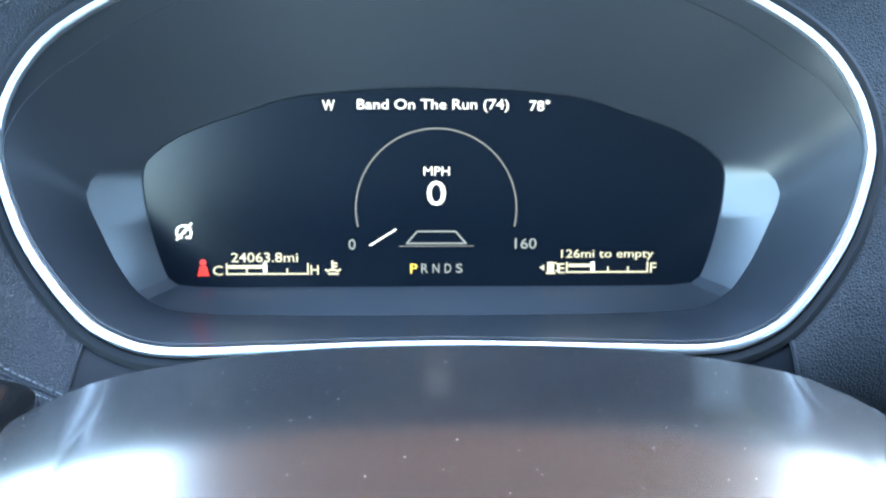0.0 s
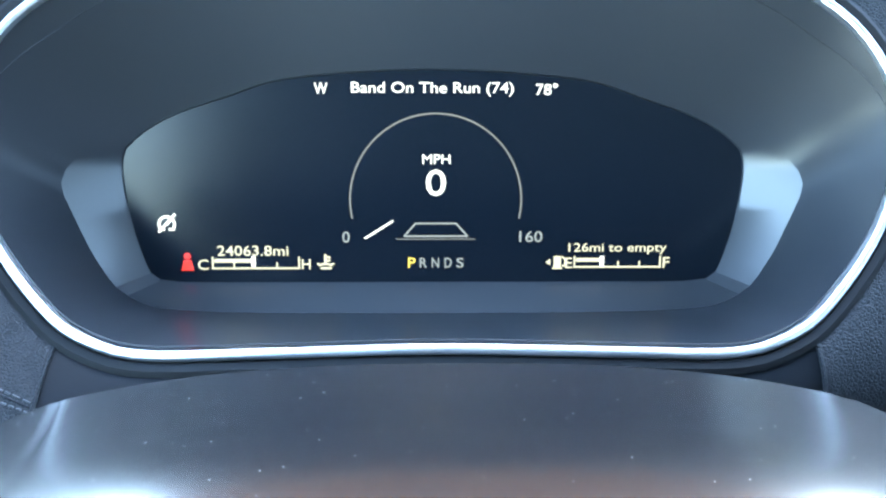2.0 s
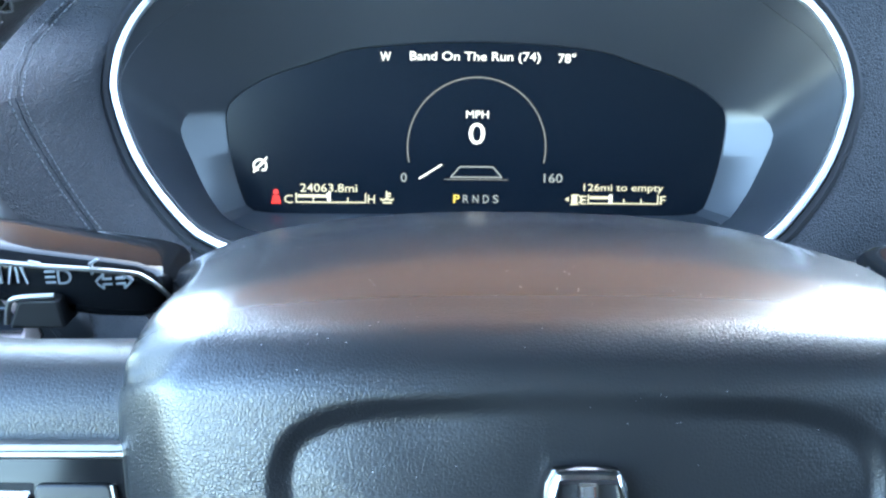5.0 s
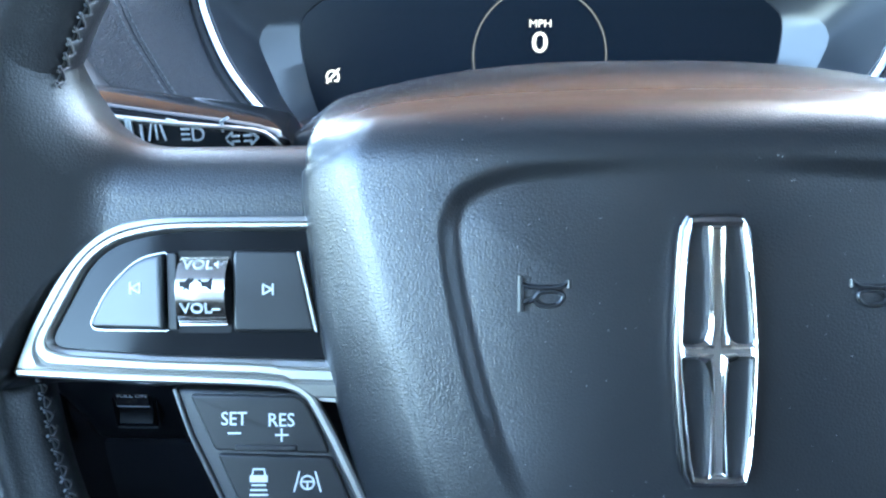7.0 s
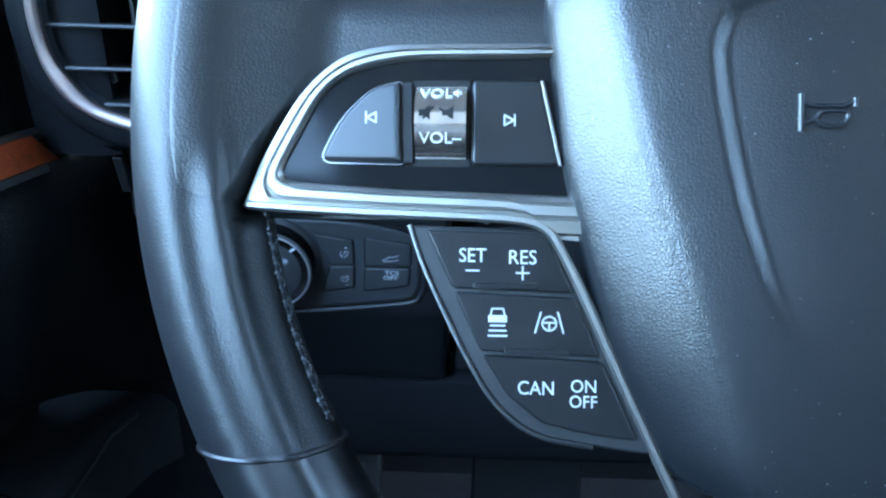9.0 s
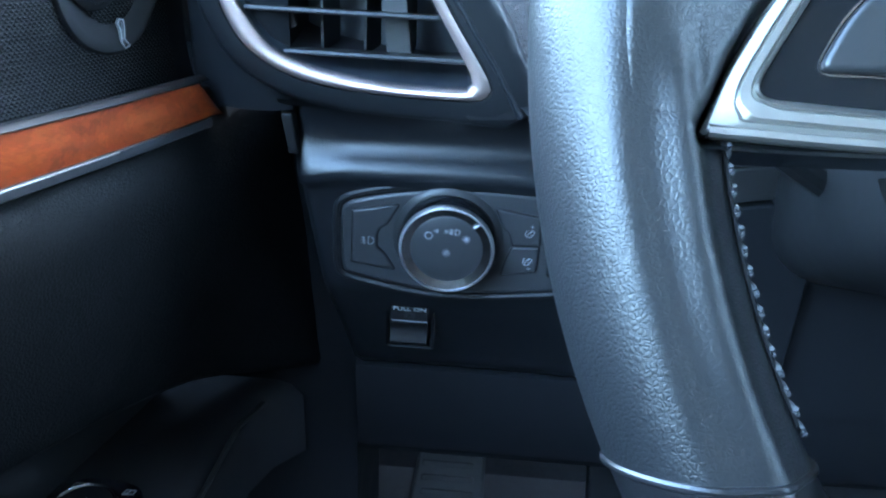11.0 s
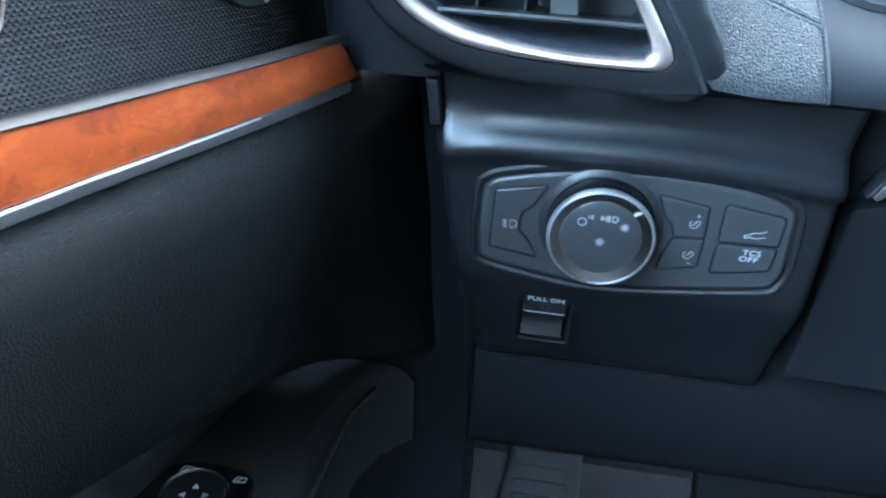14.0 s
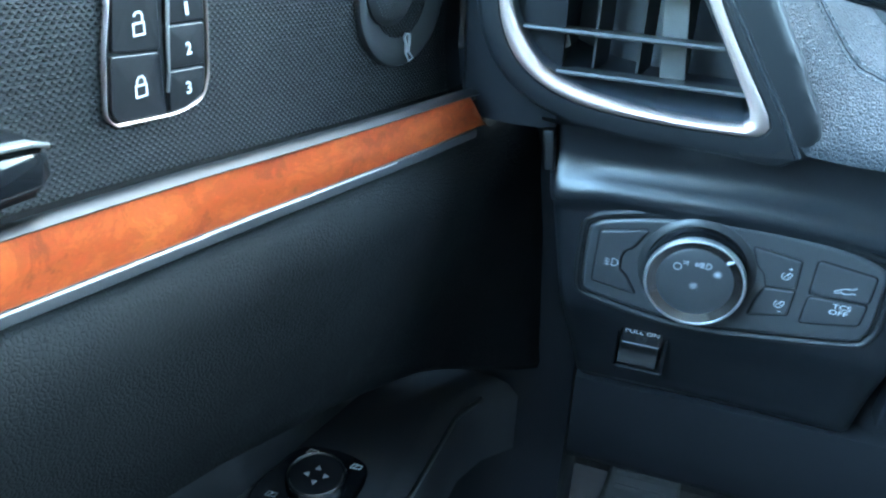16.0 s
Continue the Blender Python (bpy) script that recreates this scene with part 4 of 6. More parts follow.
def screen_words(text, x, y, w, h, mat=LIT_WHITE, bold=0.004):
    words("screen_text", text, x, y, w, h, LCD, mat, display, z=0.12, depth=0.1, bold=bold)


def screen_lines(name, lines, width, mat, fills=(), label=""):
    strokes(name, lines, width, LCD, mat, display, label, z=0.12, fills=fills)


screen_words("W", -53.8, 83, 6.2, 5.2)
screen_words("Band On The Run (74)", -1.6, 82.8, 76, 6.6)
screen_words("78\u00b0", 52, 83, 10.2, 5.4)
screen_words("MPH", 0.2, 50.2, 13.2, 4.4, bold=0.0)
screen_words("0", 0, 39.0, 9.6, 12.6)
screen_words("0", -43.2, 12.8, 3.6, 5.4, LIT_GREY)
screen_words("160", 46, 13.0, 11.2, 5.4, LIT_GREY)
screen_words("24063.8mi", -88, 6.2, 34, 5.0, LIT_CREAM)
screen_words("126mi to empty", 88.5, 7.0, 48, 5.6, LIT_CREAM)
screen_words("C", -112, -0.6, 5.0, 5.0, LIT_CREAM)
screen_words("H", -62.6, -0.4, 4.2, 5.0, LIT_CREAM)
screen_words("E", 64.8, 0, 3.4, 5.2, LIT_CREAM)
screen_words("F", 112.6, 0.2, 3.2, 5.2, LIT_CREAM)
screen_words("P", -11.6, 0.2, 3.6, 5.0, LIT_GOLD)
for letter, x in (("R", -6.0), ("N", -0.2), ("D", 6.0), ("S", 11.8)):
    screen_words(letter, x, 0.2, 3.5, 4.8, LIT_GREY)
screen_lines("speed_arc", [arc(0, 30.6, 41, -12, 192, 80)], 0.75, LIT_ARC)
screen_lines("speed_needle", [], 1, LIT_WHITE, [[(-34.6, 12.4), (-33.6, 11.9), (-20.4, 20.2), (-20.8, 21.0)]])
screen_lines("road_sign", [[(-15.2, 13.2), (15.2, 13.2), (9.8, 19.4), (-9.8, 19.4), (-15.2, 13.2)]], 0.8, LIT_GREY)
screen_lines("road_sign", [[(-19, 11.8), (19, 11.8)]], 0.4, LIT_ARC)
screen_lines("temperature_gauge", [[(-107.6, -2.4), (-65.8, -2.4)], [(-107.4, -2.4), (-107.4, 3.0)], [(-66, -2.4), (-66, 3.0)], [(-76.6, -2.4), (-76.6, 0.2)], [(-97.2, -2.4), (-97.2, 0.2)]], 0.8, LIT_CREAM, [[(-106.6, 0.4), (-89.0, 0.4), (-89.0, 2.2), (-106.6, 2.2)]])
screen_lines("fuel_gauge", [[(67.4, -2.0), (109.8, -2.0)], [(67.6, -2.0), (67.6, 3.2)], [(109.6, -2.0), (109.6, 3.2)], [(89, -2.0), (89, 0.6)], [(99.4, -2.0), (99.4, 0.6)]], 0.8, LIT_CREAM, [[(68.4, 0.6), (80.0, 0.6), (80.0, 2.4), (68.4, 2.4)]])
for x in (-87.9, 81.0):
    screen_lines("gauge_marker", [], 1, LIT_WHITE, [[(x - 1.0, -1.6), (x + 1.0, -1.6), (x + 1.0, 3.4), (x - 1.0, 3.4)]])
screen_lines("coolant_sign", [[(-55.4, -2.4), (-50.6, -2.4)], [(-53.4, -0.6), (-53.4, 4.2)], [(-53.4, 3.0), (-51.2, 3.0)], [(-53.4, 1.4), (-51.2, 1.4)], [(-57, -0.2), (-55.8, -1.0), (-54.6, -0.4), (-52, -0.4), (-50.8, -1.0), (-49.4, -0.2)]], 1.0, LIT_CREAM)
screen_lines("pump_sign", [[(57.0, -2.6), (61.4, -2.6)], [(61.6, 3.0), (63.0, 1.8), (63.0, -1.4), (61.8, -1.4)]], 0.8, LIT_CREAM, [[(57.4, -2.2), (61.0, -2.2), (61.0, 3.4), (57.4, 3.4)], [(53.4, 0.4), (55.8, -1.2), (55.8, 2.0)]])
screen_lines("seat_belt_sign", [[(-122.0, -3.2), (-118.6, 0.8)]], 1.0, LIT_RED, [[(-122.4, -3.4), (-116.4, -3.4), (-117.6, 1.6), (-121.2, 1.6)], circle(-119.4, 3.6, 1.7, 14)])
screen_lines("cruise_sign", [arc(-128.4, 19.0, 3.7, -30, 210, 16), [(-128.4, 19.0), (-126.0, 21.6)], [(-132.2, 15.4), (-124.4, 23.8)], [(-131.6, 16.6), (-129.6, 16.6)], [(-127.2, 16.6), (-125.2, 16.6)]], 1.15, LIT_WHITE)


# ---- dashboard ----
def at_vent(a, b, lift=0.0):
    """A place on the vent's plane, in mm of the car."""
    return tuple(VENT @ (Vector((a, b, lift)) * MM) / MM)


DASH_EDGE = [at_vent(-198, -76), at_vent(-143, -76.5), at_vent(-108, -77), (-70, 258, -60), (70, 258, -60), (140, 255, -72), (420, 262, -77), (420, 350, 84), (300, 366, 112), (190, 372, 134), (-150, 372, 134), (-230, 352, 100), (-285, 322, 62), at_vent(-272, 42), at_vent(-258, 20), at_vent(-238, -12), at_vent(-221, -38.5), at_vent(-210, -54.5)]


def edge_y(x, z):
    """How far ahead the outer edge lies at a place on it."""
    best = (1e9, 0)
    for (x0, y0, z0), (x1, y1, z1) in zip(DASH_EDGE, DASH_EDGE[1:] + DASH_EDGE[:1]):
        d = (x1 - x0) ** 2 + (z1 - z0) ** 2
        t = max(0.0, min(1.0, ((x - x0) * (x1 - x0) + (z - z0) * (z1 - z0)) / d))
        off = math.hypot(x0 + t * (x1 - x0) - x, z0 + t * (z1 - z0) - z)
        best = min(best, (off, y0 + t * (y1 - y0)))
    return best[1]


big = polar([(x, z) for x, y, z in DASH_EDGE], 180, (0, 35))
rim_out = inset(bezel_loop, -5.0)


def dash_point(k, f, lift=0.0):
    """A place on the dashboard's face: the k-th ray out of the cluster, a share f of the way from bezel to edge."""
    warp = k + 6 * math.exp(-(((k - 147) / 9) ** 2)) - 6 * math.exp(-(((k - 33) / 9) ** 2))
    i = int(warp)
    w = warp - i
    (x0, z0), (x1, z1) = rim_out[k], [p * (1 - w) + q * w for p, q in zip(big[i % 180], big[(i + 1) % 180])]
    y0, y1 = ring_point(x0, z0)[1], edge_y(x1, z1)
    g = f ** 0.8
    bulge = 7.0 * math.sin(math.pi * f) ** 0.8
    return (x0 + (x1 - x0) * f, y0 + (y1 - y0) * g - bulge - lift, z0 + (z1 - z0) * f)


def dash_face(rays, sink=0.0):
    """The face round the cluster over some of the rays, from the bezel out to the vent and the centre."""
    behind = [tuple(Vector(ring_point(*rim_out[k % 180])) - Vector((0, -0.835, 0.55)) * 9) for k in rays]
    loops = [behind]
    for f in (0.0, 0.03, 0.08, 0.15, 0.25, 0.36, 0.48, 0.6, 0.72, 0.84, 0.93, 1.0):
        loops.append([dash_point(k % 180, f, -sink) for k in rays])
    loops.append([(x, y + 4, z - 1.5) for x, y, z in loops[-1]])
    loops.append([(x, y + 30, z - 3) for x, y, z in loops[-1]])
    return loft(loops, closed=False)


dash = thing("dashboard", (0, 0.4, -0.1), "black stitched leather dashboard with a rolled lower bolster", "dashboard", "", "structure")
part("dash_face", dash_face(range(33, 148)), DASH_LEATHER, dash, "grained leather face")
part("lower_face", dash_face(range(147, 214), 1.6), LOWER_FACE, dash, "smooth grey panel under the cluster")
for k in (33, 147):
    part("panel_joint", tube([dash_point(k, f, 0.0) for f in (0.01, 0.1, 0.2, 0.3, 0.4, 0.5, 0.6, 0.7, 0.8, 0.9, 1.0)], 0.9, up=(0, -1, 0)), DASH_LEATHER, dash, "turned leather edge")
edge_line = [(-198.4, -76), (-210.4, -55), (-221.4, -39), (-238.4, -12.4), (-258.4, 19.6)]
part("panel_edge", tube([at_vent(a, b, 0.6) for a, b in edge_line], 1.3, up=(0, -1, 0)), DASH_LEATHER, dash, "turned leather edge")
top = [[(-520 + dx, y - 40, 30 + dz), (-420 + dx, y - 30, 38 + dz), (-285 + dx, y - 20, 58 + dz), (-215, y, 100 + dz), (-150, y, 134 + dz), (190, y, 134 + dz), (300, y, 110 + dz), (420, y - 20, 84 + dz), (800, y - 10, 80 + dz), (1280, y - 10, 78 + dz)] for y, dx, dz in ((372, 20, 0), (470, 0, 3), (700, -10, -8), (900, -20, -30))]
part("dash_top", loft(top, closed=False), DASH_LEATHER, dash, "leather dash top")
part("centre_face", loft([[(415, 370, 150), (415, 262, -78), (415, 330, -330)], [(1280, 370, 140), (1280, 262, -78), (1280, 330, -330)]], closed=False), PLASTIC, dash)


def seam_line(path, name, parent):
    """Stitches along (ray, share) places of the dashboard's face."""
    bm = bmesh.new()
    p = [Vector(dash_point(k % 180, f, 0.2)) for k, f in path]
    for a, b in zip(p, p[1:]):
        n = max(1, round((b - a).length / 3.3))
        for i in range(n):
            q = [tuple(a.lerp(b, (i + g) / n)) for g in (0.0, 0.34, 0.68)]
            tube(q, circle(0, 0, 0.42, 5), bm=bm, up=(0, -1, 0))
    tagged(part(name, bm, THREAD, parent, "row of dark stitches"), kind="stuff")


def seam_share(k):
    return 0.43 - 0.13 * float(ease(k, 116, 147))


for d in (0.0, 0.055):
    seam_line([(k, seam_share(k) + d) for k in range(108, 148)], "stitching", dash)
part("seam_fold", tube([dash_point(k, seam_share(k) + 0.0275, -0.2) for k in range(108, 148)], 0.55, up=(0, -1, 0)), DASH_LEATHER, dash, "leather seam")

# bolster under the vent, with the light switches let into its face
def bolster():
    # an upright face over a tight roll; towards the outer end the roll opens into a broad slope
    roll = [(330, -74), (300, -75), (275, -77.4), (279, -86), (282.4, -94), (283.4, -100.6), (281.6, -105.4), (278, -109), (274.8, -112), (273.0, -115.6), (274.0, -119.6), (278, -123.4)]
    slope = [(330, -74), (300, -75), (277, -77.4), (280.6, -85), (282.6, -92.6), (281.8, -100), (279, -107), (275.8, -112.6), (273.8, -117), (273.4, -120.4), (274.6, -123), (278, -125.4)]
    under = [(278.5, -130), (278.6, -150), (279, -175), (279.4, -183), (282, -190), (287, -200), (294, -213), (301, -228), (307, -243), (311, -254), (316, -260), (330, -263)]
    loops = []
    for x, drop, back in ((-311, 0, 46), (-311, 0, 6), (-310, 0, 2), (-306.5, 0, 0.2), (-302, 0.2, 0), (-296, 0.3, 0), (-290, 0.4, 0), (-284, 0.5, 0), (-278, 0.6, 0), (-270, 0.8, 0), (-250, 1.4, 0), (-230, 2.0, 0), (-210, 2.4, 0), (-190, 1.6, 0), (-160, -0.6, 0), (-140, -3.2, 0), (-130, -4.2, 0.6), (-126.5, -4.6, 3), (-125, -4.8, 8), (-125, -4.8, 46)):
        f = float(ease(x, -308, -282))
        prof = [(p[0] + (q[0] - p[0]) * f, p[1] + (q[1] - p[1]) * f) for p, q in zip(slope, roll)] + under
        loops.append([(x + (-(z + 105) * 0.16 if x < -280 and z < -105 else 0), y + back, z + (drop if -121 < z < -79 else drop * 0.3)) for y, z in prof])
    return loft(loops, CORNER, closed=False)


part("bolster", bolster(), BOLSTER_SKIN, dash, "glossier grained knee bolster", sharp=75)
part("side_gap", plate(rounded([(-315, -86), (-309.5, -86), (-307, -107), (-312, -107)], 0.5, 2), PANEL, -30, 4, 0.8), LEATHER, dash)
low = [[(x, y, z) for y, z in ((345, -258), (325, -262), (318, -266), (317, -275), (319, -300), (324, -335), (330, -345), (342, -349), (450, -345))] for x in (-286, -284, -278, -200, -120, 0, 120, 300)]
part("kick_panel", loft(low, CORNER, closed=False), UNDER_PANEL, dash, "hard black lower panel", sharp=50)
part("dash_end", loft([[(x, y, z) for x, y in ((-362, 430), (-362, 290), (-358, 281), (-348, 275), (-330, 272), (-318, 272), (-309, 276), (-309, 430))] for z in (140, 40, -20, -70, -84)], CORNER, closed=False), UNDER_PANEL, dash, "black end of the dashboard")
part("side_wall", loft([[(x, y, z) for x, y in ((-400, 340), (-330, 335), (-290, 345), (-290, 460))] for z in (-70, -160, -300, -620)], CORNER, closed=False), UNDER_PANEL, dash, "black inner wing")
part("underside", loft([[(-315, 268, -76.5), (-120, 268, -76.5), (120, 268, -76.5), (420, 268, -76.5)], [(-315, 276, -82), (-120, 276, -82), (120, 276, -82), (420, 276, -82)], [(-315, 340, -90), (-120, 340, -90), (120, 340, -90), (420, 340, -90)]], CORNER, closed=False), UNDER_PANEL, dash)
part("column_panel", loft([[(-124, 330, z), (-90, 318, z), (0, 310, z), (120, 318, z), (300, 330, z)] for z in (-80, -150, -272)], CORNER, closed=False), UNDER_PANEL, dash, "dark panel behind the steering column")

lowcol = CORNER @ axes((1, 0, 0), (0, 0, 1), (0, -1, 0), (0, 0.30, 0))
part("column_skirt", plate(rounded([(-112, -138), (-78, -131), (-30, -122), (-30, -243), (-119, -240)], 2, 3), lowcol, -14, 0, 1.5), UNDER_PANEL, dash, "hard plastic skirt under the column")
part("column_collar", plate(rounded([(-108, -133), (-96, -112), (-30, -100), (-30, -120), (-78, -129)], 2, 3), lowcol, -14, -2, 1.5), PLASTIC, dash)
part("collar_clip", plate(rounded([(-105.5, -131), (-103.5, -132.5), (-101, -131), (-96.5, -117), (-98, -115)], 0.8, 3), lowcol, -4, 0.5, 0.6), SATIN, dash, "small bright clip")

# steering column cover
def column():
    loops = []
    for y, w, h, cz in ((60, 46, 40, 2), (110, 52, 44, -6), (160, 60, 50, -28), (220, 64, 52, -56), (300, 66, 52, -90)):
        loops.append([(w * math.copysign(abs(math.cos(a)) ** 0.6, math.cos(a)), y + 0.0, cz - 34 + h * math.copysign(abs(math.sin(a)) ** 0.6, math.sin(a))) for a in (2 * math.pi * k / 40 for k in range(40))])
    return loft(loops, cap=(True, True))


column_cover = thing("steering_column", (0, 0.15, -0.05), "black plastic steering column cover behind the wheel", "steering column")
part("cover", column(), PLASTIC, column_cover)


def stalk(s, name, label):
    """Control stalk: a flattened tapered arm with a slanted bright-edged end."""
    st = thing(name, (s * 0.1, 0.165, -0.01), label, "control stalk")
    out = 9 if s < 0 else -5
    loops = []
    for x, zt, zb, y, d in ((-121.4, -5, -10, 170, 8), (-122.2, -1, -12, 168, 13), (-123.6, 1.6, -13, 166.5, 15), (-126, 3.8, -13.6, 165, 16), (-131, 6.2, -14.4, 163, 16), (-144, 9.0, -13, 161, 16.5), (-164, 12.0, -9, 160, 16.5), (-183, 15.0, -5, 159, 16), (-197, 17.4, -2, 158, 14), (-203, 16, 2, 158, 12), (-205, 12, 6, 158, 8)):
        c, h = (zt + zb) / 2, (zt - zb) / 2
        loops.append([(s * -(x + out), y - 17 - d * math.copysign(abs(math.sin(a)) ** 0.55, math.sin(a)), c + 7 + h * math.copysign(abs(math.cos(a)) ** 0.55, math.cos(a))) for a in (2 * math.pi * k / 32 for k in range(32))])
    arm = part("arm", loft(loops, cap=(True, True)), GLOSS, st, "gloss black arm", sharp=50)
    part("stem", tube([(s * 130, 150, 2), (s * 116, 180, -50), (s * 60, 215, -90)], 6.0, up=(0, -1, 0)), PLASTIC, st, "black stem")
    return st, arm


turn, arm = stalk(-1, "indicator_stalk", "gloss black indicator stalk with white printed symbols")
wipe, _ = stalk(1, "wiper_stalk", "gloss black wiper stalk with a bright end")
for st, s in ((turn, -1), (wipe, 1)):
    line = spline([(-200, 142.0, 13.6), (-165, 143.0, 8.6), (-134, 146.4, 4.6), (-127.4, 148.8, 1.4), (-122.6, 152.2, -6), (-121.6, 154, -11)], 6, False)
    part("bright_edge", tube([(s * -(x + (9 if s < 0 else -5)), y - 17, z + 7) for x, y, z in line], 0.8, up=(0, -1, 0)), SATIN, st, "thin bright edge")
STALK = axes((0.9947, 0.1025, 0), (0, 0, 1), (0.1025, -0.9947, 0), (-0.165, 0.1248, 0.007))
strokes("print", [[(-0.6, 2.6), (-0.6, 10.4)], [(0.6, 3), (0.6, 10)]], 0.9, STALK, STALK_PRINT, turn, depth=1.5)
strokes("print", [[(4.0, 2.4), (4.0, 7.4)], [(6.2, 2), (7.6, 7.8)], [(11.8, 2), (10.4, 7.8)], [(9, 2.4), (9, 7.4)]], 0.6, STALK, STALK_PRINT, turn, depth=1.5)
strokes("print", [arc(22.6, 3.8, 2.2, -90, 90, 8), [(22.6, 6), (21.2, 6), (21.2, 1.6), (22.6, 1.6)], [(17.4, 5.6), (20, 5.6)], [(17.4, 3.8), (20, 3.8)], [(17.4, 2), (20, 2)]], 0.6, STALK, STALK_PRINT, turn, depth=1.5)
strokes("print", [[(13, 9), (16, 8.2)], [(31, 7.6), (33.4, 9)], [(31.4, 4.4), (31.4, 7.8)]], 0.7, STALK, STALK_PRINT, turn, depth=1.5)
strokes("print", [[(36.8, 0.7), (34.4, 0.7), (34.4, -0.7), (32, 1.6), (34.4, 3.9), (34.4, 2.5), (36.8, 2.5)], [(38.4, 0.7), (40.8, 0.7), (40.8, -0.7), (43.2, 1.6), (40.8, 3.9), (40.8, 2.5), (38.4, 2.5)]], 0.6, STALK, STALK_PRINT, turn, depth=2.0)
part("hook", tube(spline([(-161, 124, -4), (-158.5, 122.5, 3), (-155, 121.5, 6), (-144, 122.5, 6.4)], 5, False), 0.9, up=(0, -1, 0)), SATIN, turn, "bright edge of the thumb roller")
part("roller", plate(rounded([(-160, -5), (-155.5, 4.6), (-143, 5.2), (-142, -5)], 1.5, 3), axes((1, 0, 0), (0, 0, 1), (0, -1, 0), (0, 0.124, 0)), -12, 2, 1), GROOVE, turn, "black thumb roller")

# ---- air vent ----
vent = thing("air_vent", (-0.28, 0.27, -0.03), "dark air vent with slats inside a bright wedge-shaped frame", "air vent")
VOUT = [(-339.5, 0), (-339, -20), (-335.5, -36), (-326, -51), (-309, -62), (-287, -67.6), (-255, -70), (-222, -70), (-214.5, -68), (-212, -62.5), (-217, -53), (-230, -33), (-243, -11), (-255, 12), (-263, 24), (-276, 30), (-320, 32), (-334, 24)]
VIN = [(-333, 0), (-332.4, -20), (-328, -33), (-315.5, -49.5), (-300, -57), (-284, -61), (-256, -64.4), (-228, -64.8), (-222.8, -63.8), (-221.6, -60.5), (-224.5, -54), (-237, -33), (-249, -12), (-260, 8), (-267, 19), (-278, 24), (-318, 26), (-328, 19)]
vc = (-285, -20)
vo, vi = polar(spline(VOUT, 5), 140, vc), polar(spline(VIN, 5), 140, vc)
part("vent_frame", frame_ring(inset(vo, 1.1), vi, VENT, [(0, -4), (0, 1.6), (0.14, 2.5), (0.45, 3.0), (0.75, 2.4), (0.95, 0.8), (1.0, -1), (1.0, -4)]), VENT_METAL, vent, "bright satin frame")
wide = [(x + 10 * max(0.0, min(1.0, (x + 265) / 30)), y - 3 * max(0.0, min(1.0, (x + 240) / 30)) * (y < -40)) for x, y in inset(vo, -11)]
part("surround", frame_ring(wide, inset(vo, 1.0), VENT, [(0, -14), (0, -4), (0.08, -1.5), (0.3, 0.3), (0.75, 0.9), (0.93, 1.0), (1, -0.4), (1, -14)]), SURROUND, vent, "matt black surround")
# blacker than the rest of the surround: the shade here is in the colour
part("surround_wing", plate([(-222, -79), (-199.6, -77), (-211.6, -55), (-222.6, -39), (-239.6, -12.6), (-259.6, 19.4), (-268, 19), (-252, -10), (-234, -38), (-217, -60), (-226, -74)], VENT, -10, 0.5, 0.4), GROOVE, vent, "surround beside the leather, its shade put in as black")
part("cavity", loft([flat(vi, -1), flat(vi, -10), flat([(vc[0] + (x - vc[0]) * 0.94, vc[1] + (y - vc[1]) * 0.92) for x, y in vi], -55)], VENT, cap=(False, True)), DUCT, vent, "dark grey duct")


def across(z, loop):
    """The loop's reach in x at height z."""
    xs = []
    for (x0, z0), (x1, z1) in zip(loop, loop[1:] + loop[:1]):
        if (z0 - z) * (z1 - z) < 0:
            xs.append(x0 + (x1 - x0) * (z - z0) / (z1 - z0))
    return min(xs), max(xs)


for z in (10, -12, -34, -53):
    a, b = across(z, vi)
    part("slat", loft([[(x, y, zz) for y, zz in ((267, z + 0.9), (266.2, z - 0.1), (267, z - 1.2), (285, z - 3.4), (285.6, z - 2.6), (285, z - 2.0))] for x in (a + 0.3, b - 0.3)], CORNER, cap=(True, True)), PLASTIC, vent, "thin horizontal slat")
for x, w in ((-318, 1.2), (-296, 1.2), (-275, 1.2), (-257, 1.2)):
    part("fin", loft([[(x - w / 2 + 4 * f, 288 + 22 * f, z), (x + w / 2 + 4 * f, 288 + 22 * f, z), (x + w / 2 + 4 * f, 288 + 22 * f, zb), (x - w / 2 + 4 * f, 288 + 22 * f, zb)] for f in (0, 1) for z, zb in ((22, -58),)], CORNER, cap=(True, True)), PLASTIC, vent, "upright fin")
part("fin", plate(rounded([(-271, 18), (-260, 18), (-252, -56), (-264, -56)], 1, 3), VENT, -30, -22, 0.6), RUBBER, vent, "broad grey upright fin")
part("fin", plate(rounded([(-326, 6), (-322, 6), (-306, -44), (-310, -46)], 1, 3), VENT, -20, -17, 0.6), RUBBER, vent, "grey link arm")

# ---- light switch panel ----
lights = thing("light_switch_panel", (-0.214, 0.279, -0.15), "matt black headlamp switch panel with a round chrome-ringed knob", "switch panel")
PLO = spline([(-286, -140), (-283.5, -133.5), (-275, -129.6), (-252, -124.6), (-232, -122), (-205, -121), (-180, -122.6), (-162, -125.2), (-149, -129.4), (-144.4, -133.4), (-143.2, -142), (-142.8, -162), (-145, -169.6), (-150, -173.6), (-180, -178), (-211, -181.6), (-232, -182.4), (-250, -180.8), (-270, -177.4), (-282, -174.6), (-286, -169)], 4)
base = part("face_plate", plate(PLO, PANEL, -6, 2.2, 2.0), PANEL_PLASTIC, lights, "matt black plate", sharp=60)
